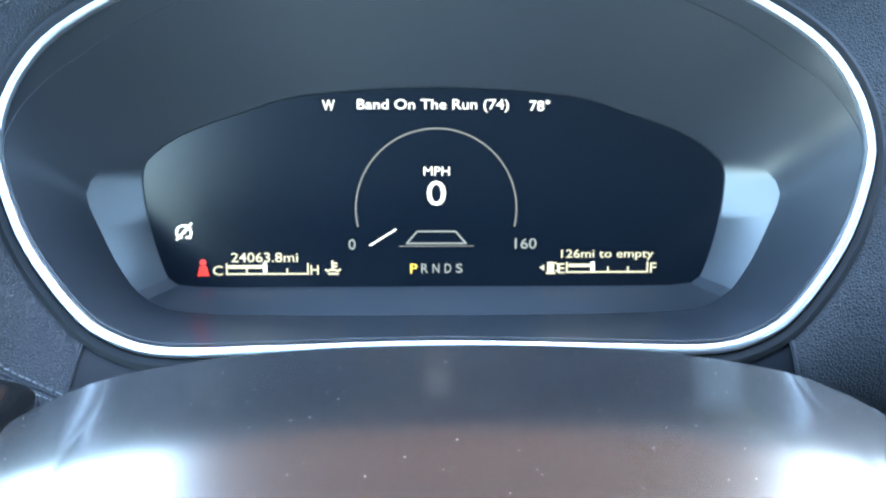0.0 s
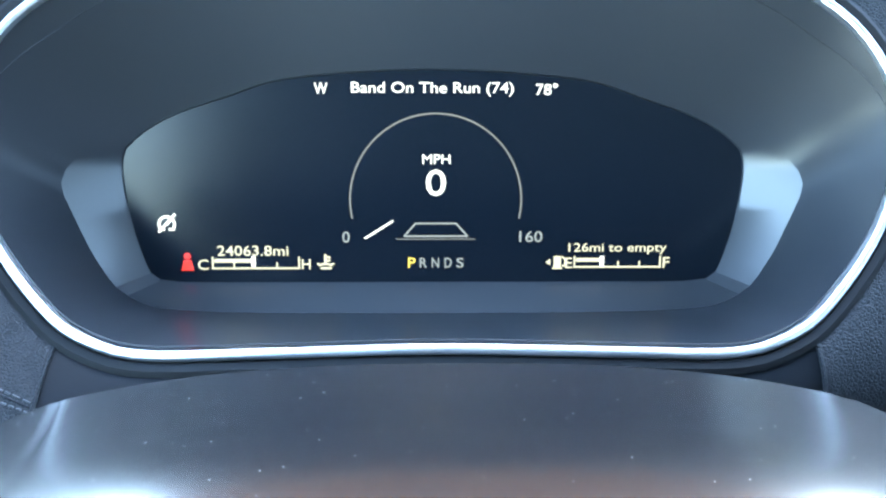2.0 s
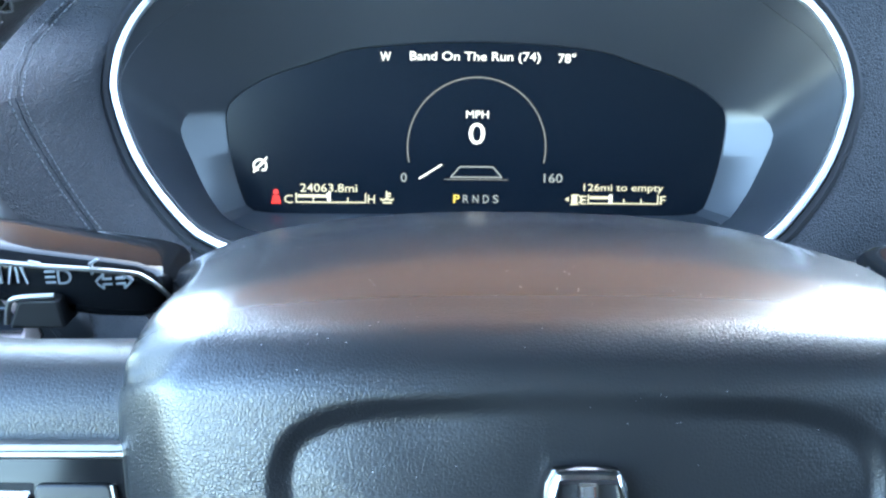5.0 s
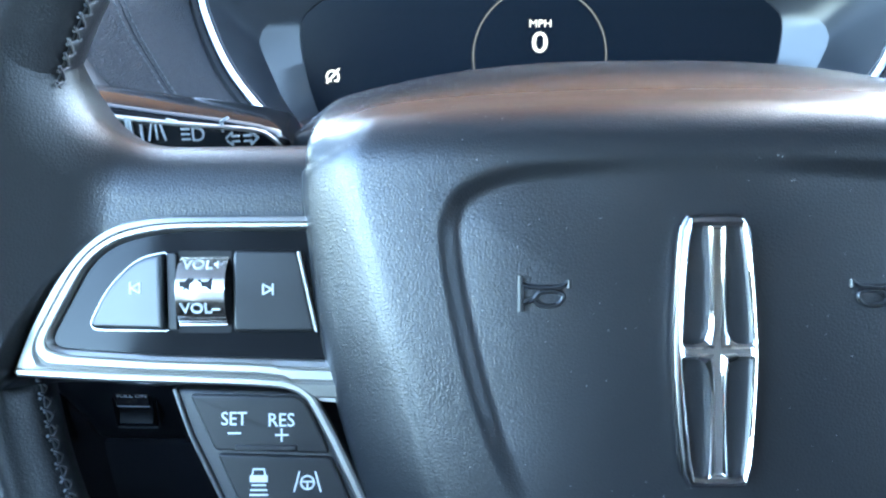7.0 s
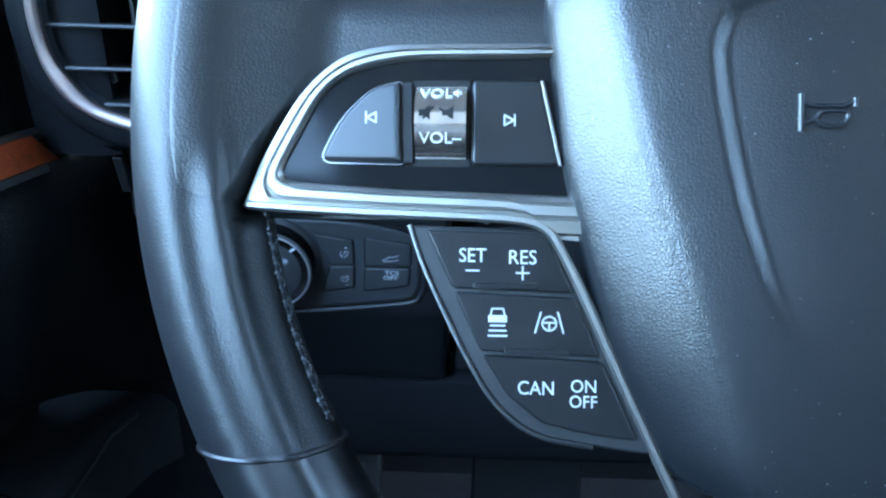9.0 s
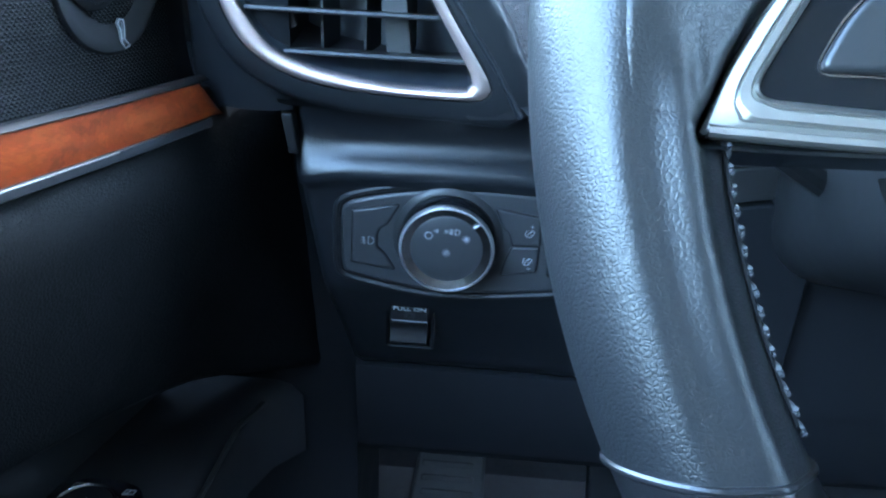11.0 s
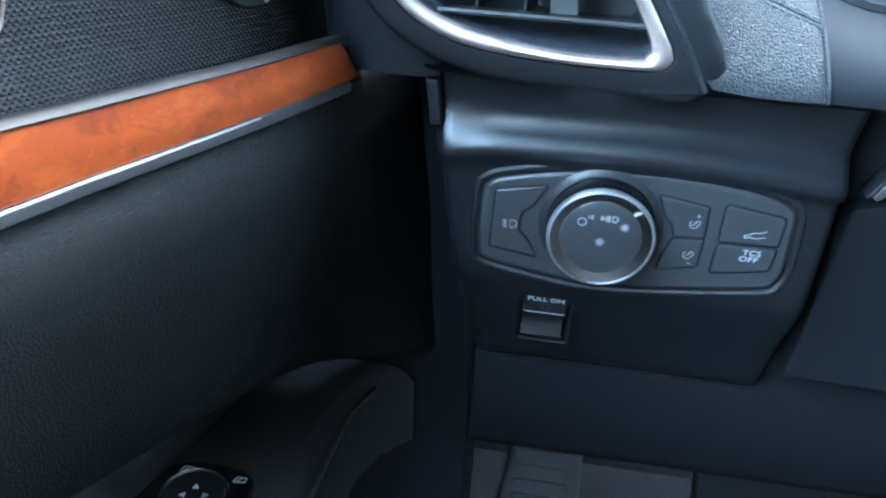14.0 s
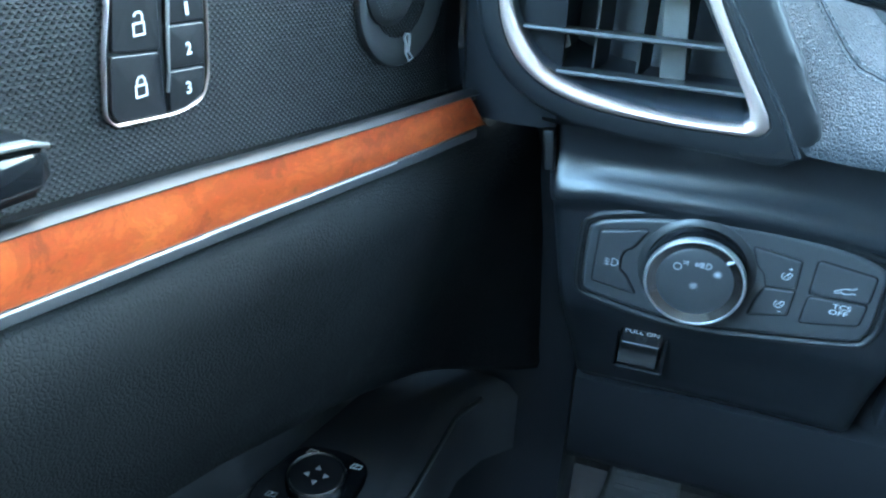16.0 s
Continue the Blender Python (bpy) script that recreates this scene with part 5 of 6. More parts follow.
part("plate_gap", frame_ring(inset(PLO, -1.6), PLO, PANEL, [(0, -6), (0, 0.8), (1, 0.8), (1, -6)]), GROOVE, lights)
part("recess_lip", tube([(x, y, 0.2) for x, y in inset(PLO, -3.0)], 1.9, True, PANEL), LEATHER, lights, "soft lip of the recess")


def pkey(loop, r=1.0, label="matt black push switch"):
    edge = rounded(loop, r, 3)
    part("switch_gap", tube([(x, y, 2.15) for x, y in edge], 0.75, True, PANEL), GROOVE, lights)
    return part("switch", plate(edge, PANEL, 0, 3.3, 0.9), PANEL_PLASTIC, lights, label)


pkey([(-279.8, -136.4), (-255.8, -131.6), (-262, -143), (-265.8, -145.4), (-267.4, -149.6), (-267.4, -157.0), (-263.4, -160.4), (-257.5, -170), (-280.6, -166.6)])
pkey([(-205, -130.2), (-182.3, -133.6), (-181.6, -149.4), (-195.4, -150.2), (-197.4, -143.4), (-201, -140.2)])
pkey([(-195.6, -151.4), (-181.8, -150.6), (-182.2, -164.8), (-200.4, -168.8), (-198.6, -160.2)])
pkey([(-175.0, -131.4), (-148.0, -135.3), (-148.2, -150.0), (-175.0, -150.6)], 2.0)
pkey([(-175.0, -151.8), (-148.4, -151.2), (-149.4, -162.9), (-175.8, -167.6)], 2.0)
# knob
kc = (-229.6, -149.2)
def disc(profile, m, centre, n=64):
    return loft([[(centre[0] + r * math.cos(2 * math.pi * k / n), centre[1] + r * math.sin(2 * math.pi * k / n), z) for k in range(n)] for r, z in profile], m, cap=(True, True))


part("knob_base", disc([(29, -2), (29, 2.6), (28, 3.6), (25.5, 4.2), (25.5, -2)], PANEL, kc), PLASTIC, lights, "raised knob collar")
knob = part("knob", disc([(25.2, 2), (25.2, 10), (24.9, 13.5), (24.0, 15.4), (22.8, 15.8), (18.0, 13.5)], PANEL, kc), GLOSS, lights, "gloss black rotary knob")
part("knob_ring", frame_ring(circle(*kc, 24.7, 80), circle(*kc, 22.9, 80), PANEL, [(0, 12), (0, 15.2), (0.35, 16.6), (0.8, 16.8), (1, 16), (1, 12)]), BEZEL_METAL, knob, "bright chrome ring")
part("knob_bevel", frame_ring(circle(*kc, 23.0, 80), circle(*kc, 18.6, 80), PANEL, [(0, 12), (0, 16.2), (1, 14.6), (1, 12)]), DARK_CHROME, knob, "dark polished bevel")
part("knob_face", disc([(18.6, 12), (18.6, 14.8), (18.0, 15.2), (9, 15.4), (0.5, 15.5)], PANEL, kc), PANEL_PLASTIC, knob, "matt black dial face")
KM = PANEL @ Matrix.Translation((0, 0, 15.65 * MM))


def lamp_sign(x, y, r=1.5, spokes=8, inner=""):
    lines = [arc(x, y, r * 0.62, 0, 360, 12)]
    for k in range(spokes):
        a = 2 * math.pi * k / spokes
        lines.append([(x + r * math.cos(a), y + r * math.sin(a)), (x + 1.5 * r * math.cos(a), y + 1.5 * r * math.sin(a))])
    return lines


strokes("print", [arc(-238.9, -141.4, 1.9, 0, 360, 18)], 0.3, KM, PANEL_PRINT, knob)
strokes("print", lamp_sign(-229.6, -150.8, 1.35), 0.3, KM, PANEL_PRINT, knob)
strokes("print", lamp_sign(-219.6, -142.2, 1.35) + [[(-220.2, -143), (-219.6, -141.4), (-219, -143)]], 0.3, KM, PANEL_PRINT, knob)
strokes("print", [arc(-234.2, -138.6, 0.9, 90, 270, 8), [(-234.2, -137.7), (-234.2, -139.5)], arc(-230.6, -138.6, 0.9, -90, 90, 8), [(-230.6, -137.7), (-230.6, -139.5)], [(-236.4, -137.9), (-235.6, -138.2)], [(-236.4, -139.4), (-235.6, -139)], [(-229.2, -138.2), (-228.4, -137.9)], [(-229.2, -139), (-228.4, -139.4)]], 0.24, KM, PANEL_PRINT, knob)
strokes("print", [arc(-224.6, -138.6, 1.5, -90, 90, 8), [(-224.6, -137.1), (-225.4, -137.1), (-225.4, -140.1), (-224.6, -140.1)]] + [[(-228.2, -138.6 + d), (-226.4, -138.6 + d)] for d in (-1.2, -0.4, 0.4, 1.2)], 0.26, KM, PANEL_PRINT, knob)
part("knob_mark", plate([(-216.6, -135.0), (-213.6, -133.2), (-213.2, -134.0), (-216.2, -135.8)], PANEL, 12, 16.4, 0.1), PANEL_PRINT, knob, "pale pointer mark")
PM = PANEL @ Matrix.Translation((0, 0, 3.5 * MM))
strokes("print", [arc(-270.6, -153, 2.1, -90, 90, 8), [(-270.6, -150.9), (-271.6, -150.9), (-271.6, -155.1), (-270.6, -155.1)], [(-275.4, -151.4), (-273, -151.8)], [(-275.4, -153), (-273, -153.3)], [(-275.4, -154.6), (-273, -154.9)], [(-274.4, -150.9), (-273.8, -155.3)]], 0.26, PM, PANEL_PRINT, lights)
for y, sgn in ((-142.6, 1), (-159.0, -1)):
    # a dial with its needle, under a plus or over a minus
    needle = [arc(-187.6, y, 2.0, 120, 330, 12), [(-188.6, y - 0.8), (-186.0, y + 2.0)], arc(-185.9, y + 0.9, 1.0, -60, 200, 10), [(-186.6, y - 0.4), (-185.2, y - 0.6)]]
    strokes("print", needle + [[(-187.0, y + 4.2 * sgn), (-185.4, y + 4.2 * sgn)]] + ([[(-186.2, y + 3.4), (-186.2, y + 5.0)]] if sgn > 0 else []), 0.26, PM, PANEL_PRINT, lights)
strokes("print", [[(-164.6, -145.6), (-164.2, -146.6), (-162.8, -146.4), (-161.6, -145.8), (-160.4, -146.5), (-157.6, -146.1), (-156.6, -145.4), (-155.4, -145.6)], [(-164.6, -145.6), (-162.6, -144.8), (-160.6, -143.6), (-157.4, -143.4), (-155.2, -142.2)]], 0.3, PM, PANEL_PRINT, lights)
words("print", "TCS", -159.2, -154.2, 8.4, 2.7, PM, PANEL_PRINT, lights, bold=0.0)
words("print", "OFF", -160.0, -157.6, 8.6, 2.7, PM, PANEL_PRINT, lights, bold=0.0)

# ---- parking brake switch ----
brake = thing("parking_brake_switch", (-0.25, 0.29, -0.215), "black pull-up parking brake switch let into the bolster", "switch")
BRK = CORNER @ axes((1, 0, 0), (0, 0, 1), (0, -1, 0), (0, 0.308, 0.0072))
# no frame of its own: a black ring draws the shade round the lever
part("well", frame_ring(rect(-249.2, -214, 28, 45, 2), rect(-249.8, -214, 24.6, 43, 2), BRK, [(0, -20), (0, 18.5), (0.5, 18.0), (1, 14), (1, -20)]), GROOVE, brake, "black ring standing in for the recess's shade")
part("lever", plate(rounded([(-261.5, -194), (-238.5, -194), (-238.5, -217), (-260.6, -217)], 1.2, 3), BRK, 6, 21, 1.2), BUTTON, brake, "matt black pull lever")
part("lever_foot", loft([[(x, y, z) for y, z in ((-217, 20), (-219, 16.5), (-223, 14.8), (-227, 15.2), (-231, 17.6), (-233, 18.4), (-235, 17), (-236, 10), (-217, 6))] for x in (-261, -239.5)], BRK, cap=(True, True)), BUTTON, brake, "curved lower lip")
words("print", "PULL ON", -249.6, -208.4, 18.6, 2.3, BRK, PANEL_PRINT, brake, z=21.1, bold=0.0)
strokes("print", [arc(-249.6, -212.6, 1.7, 0, 360, 12), arc(-249.6, -212.6, 2.8, 130, 230, 6), arc(-249.6, -212.6, 2.8, -50, 50, 6)], 0.35, BRK, RUBBER, brake, z=21.1)
part("lever_edge", plate(rect(-249.4, -216.6, 20.4, 0.7, 0.2, 2), BRK, 15, 21.2, 0.1), STALK_PRINT, brake, "thin grey lower edge")


# ---- driver's door ----
door = thing("door_1", (-0.5, 0.0, -0.2), "black driver's door with burl wood strip and woven grille cloth", "car door", "", "structure")
TOPZ = [(36, -70.6), (20, -69), (0, -67), (-50, -62.2), (-77, -59), (-116, -54.7), (-134, -52.4), (-177, -47.9), (-211, -44.8), (-330, -33), (-620, 0)]
LOWZ = [(40, -88.3), (20, -86.6), (-21, -83.4), (-53, -80.2), (-91, -76.4), (-121, -73.2), (-166, -69.2), (-216, -64.4), (-330, -53), (-620, -20)]


def zline(line, a):
    xs = [q[0] for q in line][::-1]
    zs = [q[1] for q in line][::-1]
    return float(np.interp(a, xs, zs))


SPAN = [48, 36, 26, 14, 0, -20, -40, -60, -80, -100, -120, -140, -160, -180, -200, -220, -260, -300, -360, -440, -520, -620]


def band(rows, spans=SPAN):
    """Rows: functions of the place along the door that give height and how far it stands inboard (mm)."""
    return loft([[(a, *row(a)) for row in rows] for a in spans], DOOR, closed=False)


def T(a):
    return zline(TOPZ, a)


def B(a):
    return zline(LOWZ, a)


# upper panel
CLOTH_RISE = [(-5, 2.4), (0, 1.8), (9, 0.6), (17, 0)]
CLOTH_TOP = [(10, -0.3), (24, -2), (34, -8), (42, -16), (46, -30)]


def cloth_line(a):
    """Height and depth of the cloth, from the metal strip upwards."""
    return [(T(a) + h, d) for h, d in CLOTH_RISE] + CLOTH_TOP


part("upper_panel", loft([[(a, *q) for q in cloth_line(a) + [(48, -70)]] for a in SPAN], DOOR, closed=False), CLOTH, door, "charcoal woven grille cloth")
part("ledge", band([lambda a: (T(a) - 4.0, 1), lambda a: (T(a) - 4.4, 4), lambda a: (T(a) - 4.6, 12), lambda a: (T(a) - 4.6, 21)]), VELVET, door, "narrow dark ledge")
part("upper_strip", band([lambda a: (T(a) - 4.5, 19.6), lambda a: (T(a) + 2.0, 20.2), lambda a: (T(a) + 2.8, 22), lambda a: (T(a) + 2.4, 25.4), lambda a: (T(a) + 0.9, 27.2), lambda a: (T(a) + 0.2, 26.6), lambda a: (T(a) + 0.2, 21)], SPAN[2:]), BRUSHED, door, "brushed grey metal strip")
wspan = [36, 30, 20] + SPAN[4:]
part("wood_strip", band([lambda a: (T(a) - (a - 20) * 1.1 if a > 20 else T(a), 18), lambda a: (T(a) - 0.1 - ((a - 20) * 1.1 if a > 20 else 0), 25.6), lambda a: ((T(a) + B(a)) / 2 - ((a - 20) * 0.55 if a > 20 else 0), 26.9), lambda a: (B(a) + 0.1, 25.6), lambda a: (B(a), 18)], wspan), WOOD, door, "glossy orange-brown burl wood inlay", sharp=60)
part("lower_strip", band([lambda a: (B(a) - 0.2, 20), lambda a: (B(a) - 0.1, 26.4), lambda a: (B(a) - 0.4, 26.7), lambda a: (B(a) - 2.4, 26.9), lambda a: (B(a) - 4.4, 26.7), lambda a: (B(a) - 4.9, 26.0), lambda a: (B(a) - 5.4, 20)], SPAN[2:]), PANEL_PLASTIC, door, "dull grey strip under the wood")
part("bright_line", tube([tuple(DOOR @ (Vector((a, B(a) - 0.8, 26.5)) * MM) / MM) for a in SPAN[6:]], 0.4, up=(0, 0, 1)), SATIN, door, "thin bright line")
PAD_LOW = [(120, -286), (105, -282), (30, -252), (-10, -236), (-60, -219), (-92, -211), (-141, -198), (-200, -189), (-620, -185)]


def PL(a):
    return zline(PAD_LOW, a)


def flare(a):
    """How far the pad swells inboard towards its front end, 0 to 1."""
    w = max(0.0, min(1.0, (a - 10) / 95))
    return w * w * (3 - 2 * w)


part("lower_pad", band([lambda a: (B(a) - 4.9, 12), lambda a: (B(a) - 6.5, 16.5), lambda a: (B(a) - 10, 20), lambda a: (B(a) - 16, 23.4), lambda a: (B(a) - 24, 26), lambda a: (B(a) - 34, 27.4 + flare(a)), lambda a: (B(a) - 50, 26 + 3 * flare(a)), lambda a: (B(a) - 84, 20 + 13 * flare(a)), lambda a: ((B(a) - 84 + PL(a) + 20) / 2, 16 + 20 * flare(a)), lambda a: (PL(a) + 20, 12 + 27 * flare(a)), lambda a: (PL(a) + 6, 8 + 33 * flare(a)), lambda a: (PL(a) + 1, 3 + 37 * flare(a)), lambda a: (PL(a), -6 + 42 * flare(a)), lambda a: (PL(a), -40 + 40 * flare(a))], [102, 98, 92, 84, 70, 56, 44, 36, 26] + SPAN[3:]), PAD_SKIN, door, "grained black padded panel", sharp=70)
part("pocket_wall", band([lambda a: (-176, -39), lambda a: (-250, -40), lambda a: (-300, -50), lambda a: (-620, -60)]), PLASTIC, door)
part("front_edge", loft([[(50, 46, -40), (46, 30, -6), (46, -20, -2), (46, -62, 6), (50, -90, 20)], [(110, 46, -60), (110, 30, -40), (110, -20, -40), (110, -62, -30), (110, -90, -20)]], DOOR, closed=False), GROOVE, door, "dark shut face")


# raised weave of the cloth
def weave():
    verts, faces = [], []
    pitch, rise = 2.5, 0.85
    for i in range(int(306 / pitch)):
        a0 = 34 - i * pitch
        line = [np.array(q, float) for q in cloth_line(a0)]
        at, j = 1.0, 0
        for p, q in zip(line, line[1:]):
            ln = np.linalg.norm(q - p)
            t = (q - p) / ln
            nz, nd = -t[1], t[0]
            while at < ln:
                z, d = p + t * at
                a = a0 - (pitch / 2 if j % 2 else 0)
                k = len(verts)
                hw, hh = pitch * 0.44, pitch * 0.25
                for x, s, h in ((-hw, 0, 0), (0, -hh, 0), (hw, 0, 0), (0, hh, 0), (-hw * 0.35, hh * 0.2, rise), (hw * 0.35, -hh * 0.2, rise)):
                    verts.append(tuple(DOOR @ (Vector((a + x, z + t[0] * s + nz * (h + 0.1), d + t[1] * s + nd * (h + 0.1))) * MM)))
                faces += [(k, k + 1, k + 5, k + 4), (k + 1, k + 2, k + 5), (k + 2, k + 3, k + 4, k + 5), (k + 3, k, k + 4)]
                at += pitch * 0.52
                j += 1
            at -= ln
    me = bpy.data.meshes.new("weave")
    me.from_pydata(verts, [], faces)
    me.materials.append(THREADS)
    return me


tagged(part("weave", weave(), THREADS, door, "raised weave of the grille cloth"), kind="stuff")

# door lock and seat memory switches
locks = thing("door_switch_panel", (-0.415, 0.11, -0.02), "black lock and memory switches in a thin bright frame", "switch panel")
so = rounded([(-146, 34), (-151.4, 3.1), (-155.9, -12.9), (-159.2, -32.2), (-156.4, -36), (-131, -38.8), (-119.8, -36.4), (-116.6, -29), (-114.6, -14), (-111, 34)], [8, 1, 1, 3, 3, 5, 6, 1, 1, 8], 5)
part("bright_frame", frame_ring(inset(so, 0.1), inset(so, 0.85), DOOR, [(0, -1), (0, 2.2), (0.4, 2.8), (1, 2.2), (1, -1)]), VENT_METAL, locks, "thin satin frame")
part("backing", plate(inset(so, 0.8), DOOR, -1, 1.2, 0.2), GROOVE, locks)
def lkey(loop, mat=BUTTON, label="matt black switch"):
    return part("switch", plate(rounded(loop, 1.2, 3), DOOR, 0, 2.7, 0.4, dome=0.5), mat, locks, label)


lkey([(-153.2, -12.6), (-144.6, 30), (-131.2, 30), (-135.4, -15.2)])
lkey([(-153.8, -13.8), (-157.0, -31.4), (-154.8, -34.4), (-136.8, -37.0), (-135.7, -16.2)])
lkey([(-131.8, -7.8), (-127.2, 30), (-113.4, 30), (-116.2, -9.2)])
lkey([(-133.4, -22.4), (-132.0, -8.8), (-116.4, -10.2), (-118.2, -24.0)])
lkey([(-135.0, -37.0), (-133.6, -23.4), (-118.4, -25.0), (-119.8, -33.8), (-128, -37.0)])
part("divider", tube(spline([(-135.4, -29.5, 3.2), (-134.8, -23, 4.2), (-133.6, -13, 4.4), (-131.8, -2, 4.4), (-129.8, 10, 4.2)], 5, False), 0.6, False, DOOR), SATIN, locks, "bright divider bar")
DM = DOOR @ Matrix.Translation((0, 0, 3.4 * MM))
for text, x, z in (("1", -123.7, -4.3), ("2", -124.8, -17.2), ("3", -126.8, -30.2)):
    words("print", text, x, z, 2.2 if text != "1" else 1.2, 4.2, DM, PRINT, locks, bold=0.02)
def lock_sign(x, z, shackle):
    body = [(-2.0, -3.2), (2.0, -3.2), (2.0, 0.4), (-2.0, 0.4), (-2.0, -3.2)]
    strokes("print", [[(x + 0.1 * v + u, z + v) for u, v in line] for line in (body, shackle)], 0.6, DM, PRINT, locks)


lock_sign(-145.3, -25.0, [(-1.5, 0.4), (-1.5, 2.0), (-0.7, 3.1), (0.7, 3.1), (1.5, 2.0), (1.5, 0.4)])
lock_sign(-142.7, -5.8, [(1.5, 0.4), (1.5, 2.6), (0.7, 3.7), (-0.8, 3.7), (-1.6, 2.8)])

# round tweeter with the seat button below it
tweet = thing("tweeter", (-0.38, 0.245, -0.02), "round black tweeter with a domed grille in the cloth", "loudspeaker")
tc = (-2.5, -20.5)
part("rim", disc([(32.2, -2), (32.2, 1.4), (31.4, 2.6), (30, 3.0), (27, 2.2), (19.5, 0.8), (19, -2)], DOOR, tc), PLASTIC, tweet, "smooth black dish")
part("dome", disc([(17.4, 0.5), (17.2, 2.8), (15, 4.6), (10, 6.2), (5, 7.0), (0.6, 7.2)], DOOR, (-12, -15)), CLOTH, tweet, "domed grille")
bm = bmesh.new()
for j in range(-9, 10):
    for i in range(-9, 10):
        x, y = (i + (0.5 if j % 2 else 0)) * 1.75, j * 1.55
        d = math.hypot(x, y)
        if d < 15:
            h = 7.2 - d * d * 0.0125
            q = [(-12 + x + 0.62 * math.cos(a), -15 + y + 0.62 * math.sin(a)) for a in (math.pi / 3 * k for k in range(6))]
            loft([flat(q, h - 0.8), flat([(-12 + x + (u + 12 - x) * 0.6, -15 + y + (v + 15 - y) * 0.6) for u, v in q], h + 0.35)], DOOR, cap=(False, True), bm=bm)
tagged(part("dome_grain", bm, PLASTIC, tweet, "fine raised dots"), kind="stuff")
strokes("print", [[(-1.4, -42.5), (-2.6, -39.8), (-1.2, -38.0), (1.2, -38.8), (1.4, -42.0), (0.6, -47), (3.4, -50.4), (0.2, -51.2), (-1.4, -47.6), (-1.4, -42.5)]], 0.55, DOOR, PRINT, tweet, z=3.2, depth=1.2)

# door handle
handle = thing("door_handle", (-0.43, 0.05, -0.03), "black inner door handle with a bright top edge", "door handle")
hl = [[(a, -26.2 + h * y * 0.86 + dz, 20 + d * x) for x, y in ((-1, -1), (0.4, -0.95), (1, -0.3), (1, 0.5), (0.5, 1), (-1, 1))] for a, h, d, dz in ((-192.5, 4, 4, -2), (-194, 8, 7, -3), (-198, 10, 9, -3.2), (-210, 11, 10, -2), (-240, 12, 11, 1), (-280, 11, 10, 5))]
part("lever", loft(hl, DOOR, cap=(True, True)), GLOSS, handle, "gloss black lever", sharp=60)
part("bright_edge", tube([(-193.4, -23.6, 25), (-198, -20.8, 28), (-210, -18.8, 29), (-240, -14.8, 30), (-280, -11.6, 29)], rect(0, 0, 4.4, 1.6, 0.6, 2), False, DOOR, up=(0, 1, 0)), SATIN, handle, "satin metal top edge")

# armrest with the mirror control
arm_z = -292
rest = thing("armrest", (-0.42, 0.15, -0.3), "black padded armrest low on the door", "armrest")
al = [[(x + dx, y, z) for x, z in ((-520, arm_z - 60), (-520, arm_z), (-470, arm_z), (-372, arm_z), (-362, arm_z - 3), (-354, arm_z - 12), (-354, arm_z - 60))] for dx, y in ((30, 330), (12, 310), (2, 285), (0, 250), (-4, 180), (-14, 60), (-30, -120), (-60, -420))]
part("pad", loft(al, CORNER, cap=(True, True)), MATT, rest, "hard black armrest", sharp=50)
part("edge_trim", tube([(-357 + dx, y, arm_z - 4.5) for dx, y in ((12, 310), (2, 285), (0, 250), (-4, 180), (-14, 60), (-30, -120), (-60, -420))], 1.6, m=CORNER), PLASTIC, rest, "rolled edge")
mirror = thing("mirror_control", (-0.415, 0.205, -0.29), "round black mirror adjuster with white arrows on the armrest", "mirror control")
ARM = CORNER @ axes((1, 0, 0), (0, 1, 0), (0, 0, 1), (0, 0, arm_z * MM))
mc = (-413, 201)
part("base", plate(spline([(-443, 176), (-440, 204), (-431, 223), (-410, 227), (-390, 221), (-386, 200), (-392, 174), (-420, 163)], 5), ARM, -3, 1.6, 1.2), GLOSS, mirror, "gloss black plate")
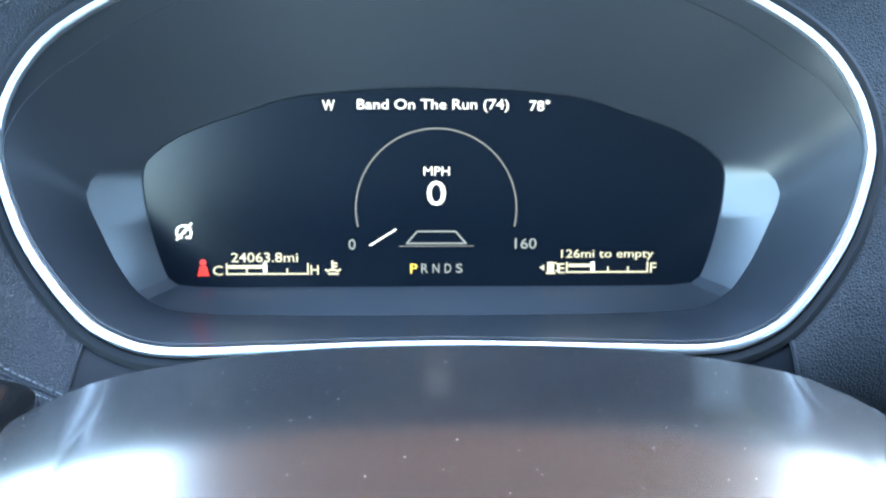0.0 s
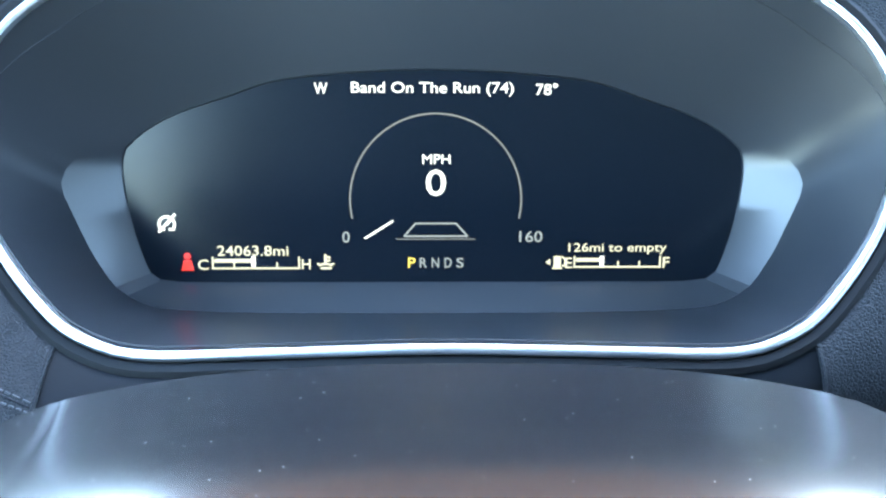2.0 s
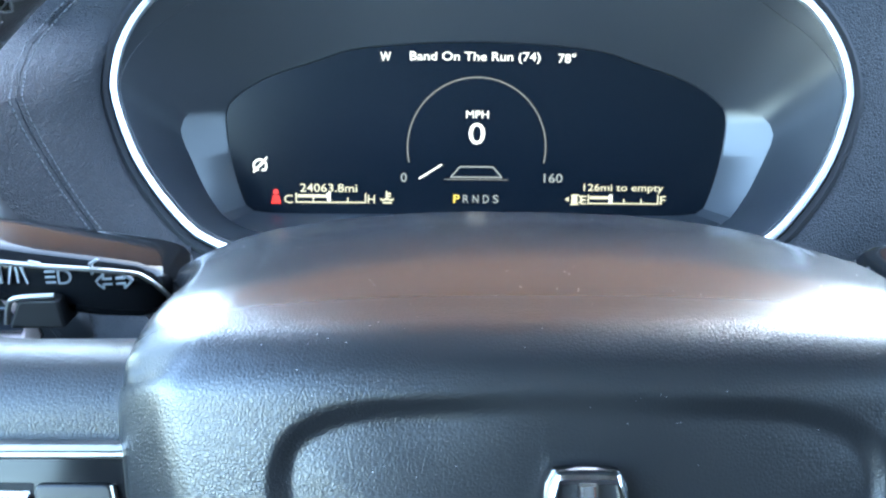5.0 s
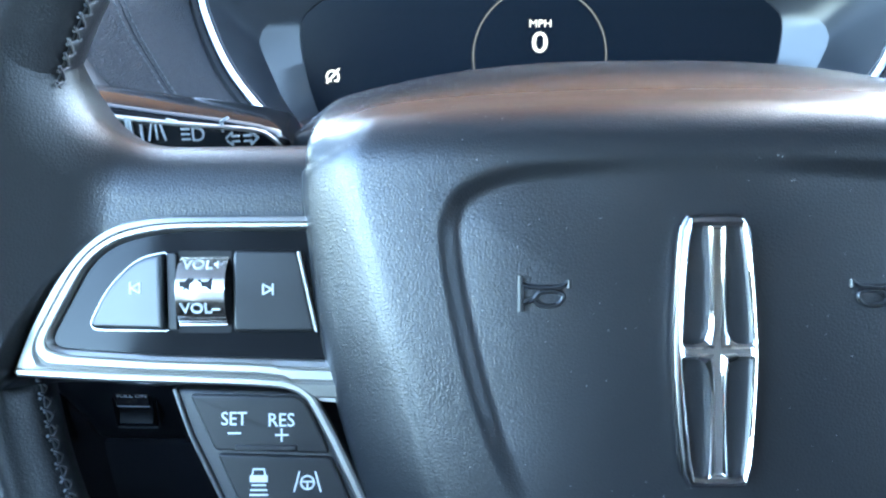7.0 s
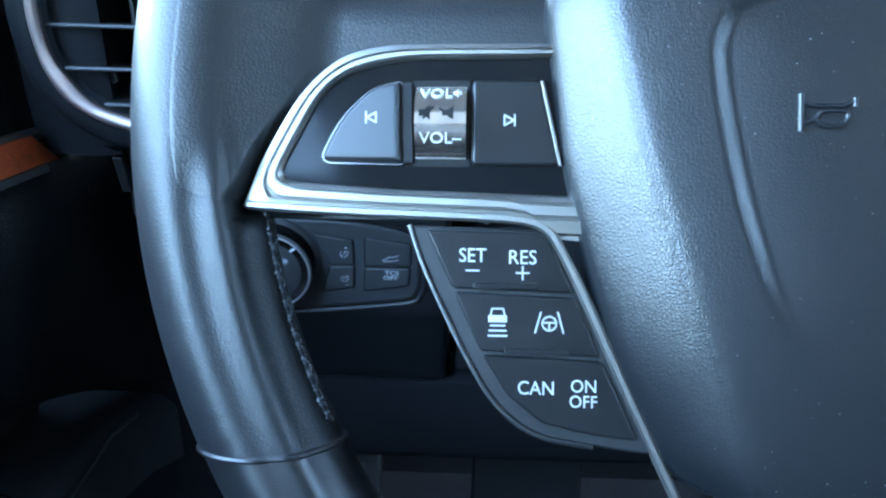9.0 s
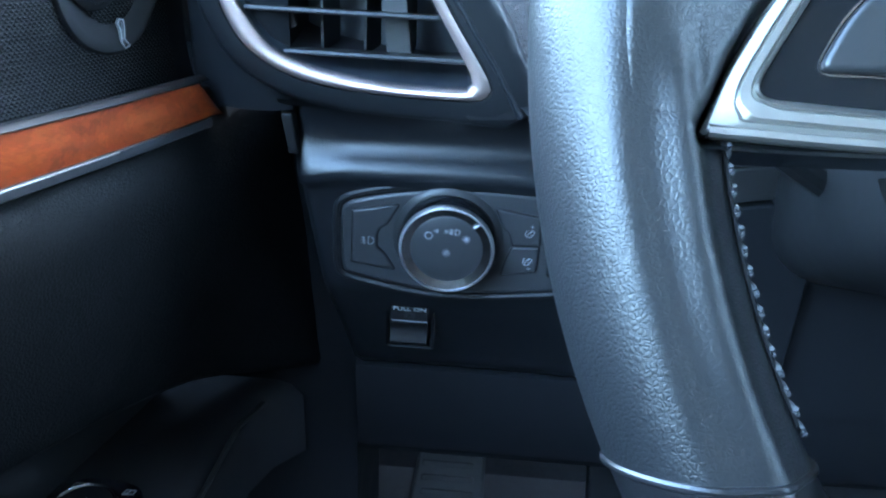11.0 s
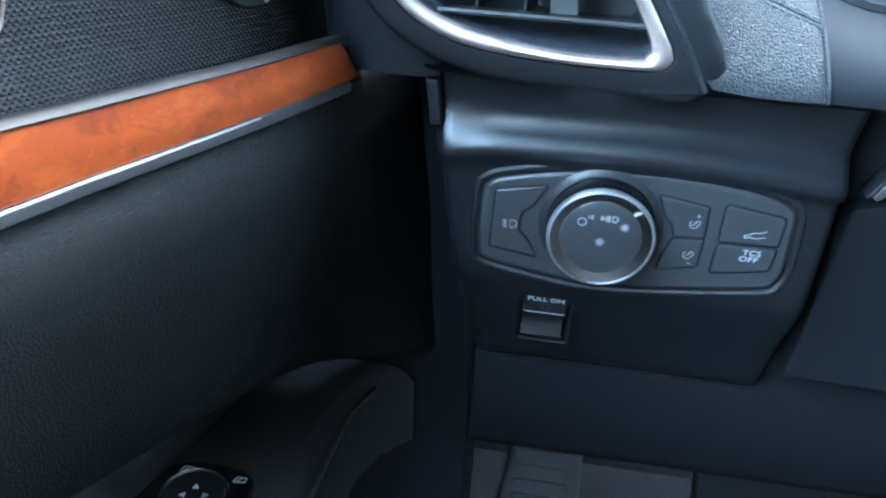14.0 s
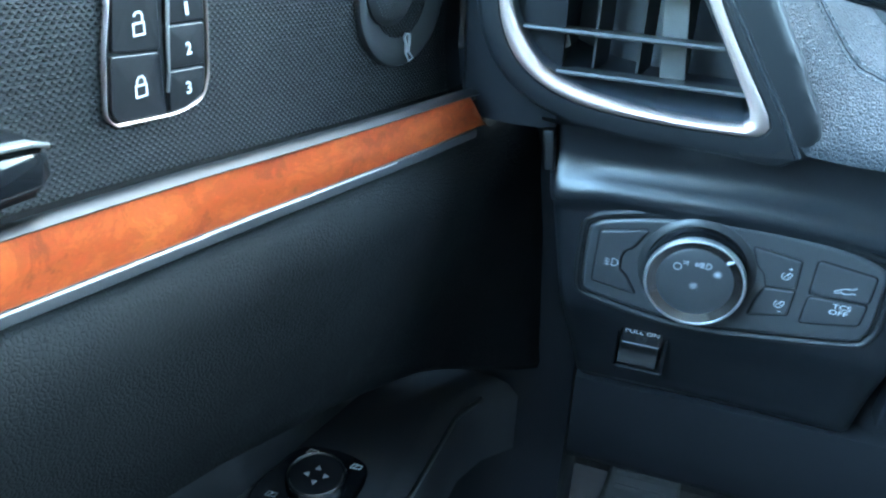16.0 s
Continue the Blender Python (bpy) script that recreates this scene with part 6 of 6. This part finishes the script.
part("ring", frame_ring(circle(*mc, 17.8, 56), circle(*mc, 15.6, 56), ARM, [(0, 0), (0, 5), (0.5, 6.6), (1, 5), (1, 0)]), DARK_CHROME, mirror, "bright-edged ring")
part("pad", disc([(15.6, 0), (15.4, 5.6), (12, 4.8), (6, 4.2), (0.5, 4.0)], ARM, mc), BUTTON, mirror, "dished pad")
for k in range(4):
    a = math.pi / 2 * k + math.radians(10)
    c, s = math.cos(a), math.sin(a)
    tri = [(7.4, 0), (4.4, 1.6), (4.4, -1.6)]
    strokes("print", [], 1, ARM, PRINT, mirror, z=5.4, depth=0.8, fills=[[(mc[0] + x * c - y * s, mc[1] + x * s + y * c) for x, y in tri]])
for x, y in ((-425, 219.5), (-395.5, 217.5), (-432, 181.5)):
    strokes("print", [[(x - 3, y - 1.6), (x + 3, y - 0.8), (x + 3.2, y + 2), (x - 1.8, y + 2), (x - 3, y - 1.6)], [(x - 1.2, y - 0.8), (x + 0.8, y + 1.6)]], 0.6, ARM, PRINT, mirror, z=1.8)

# ---- footwell ----
pedal = thing("foot_rest", (-0.23, 0.5, -0.53), "grey ribbed foot rest in the dark footwell", "foot rest")
PED = CORNER @ axes((1, 0, 0), (0, 0.5, 0.866), (0, -0.866, 0.5), (-0.225, 0.50, -0.525))
part("plate", plate(rounded([(-46, -80), (36, -80), (34, 32), (-30, 32)], 8, 4), PED, -20, 0, 4), RUBBER, pedal, "worn grey plate")
for y in (-60, -46, -32, -18, -4, 10, 22):
    part("rib", plate(rect(-2, y, 52, 6, 2.5, 3), PED, 0, 3, 1.5), RUBBER, pedal)
brk = thing("brake_pedal", (0.0, 0.45, -0.52), "dark rubber brake pedal in the footwell", "pedal")
PB = CORNER @ axes((1, 0, 0), (0, 0.5, 0.866), (0, -0.866, 0.5), (-0.04, 0.47, -0.50))
part("pad", plate(rect(0, 0, 110, 62, 8), PB, -14, 0, 3), MATT, brk, "ribbed rubber pad")
part("arm", tube([(-40, 480, -500), (-38, 540, -420), (-36, 600, -300), (-36, 640, -200)], rect(0, 0, 16, 24, 4, 2), m=CORNER, up=(1, 0, 0)), PLASTIC, brk)
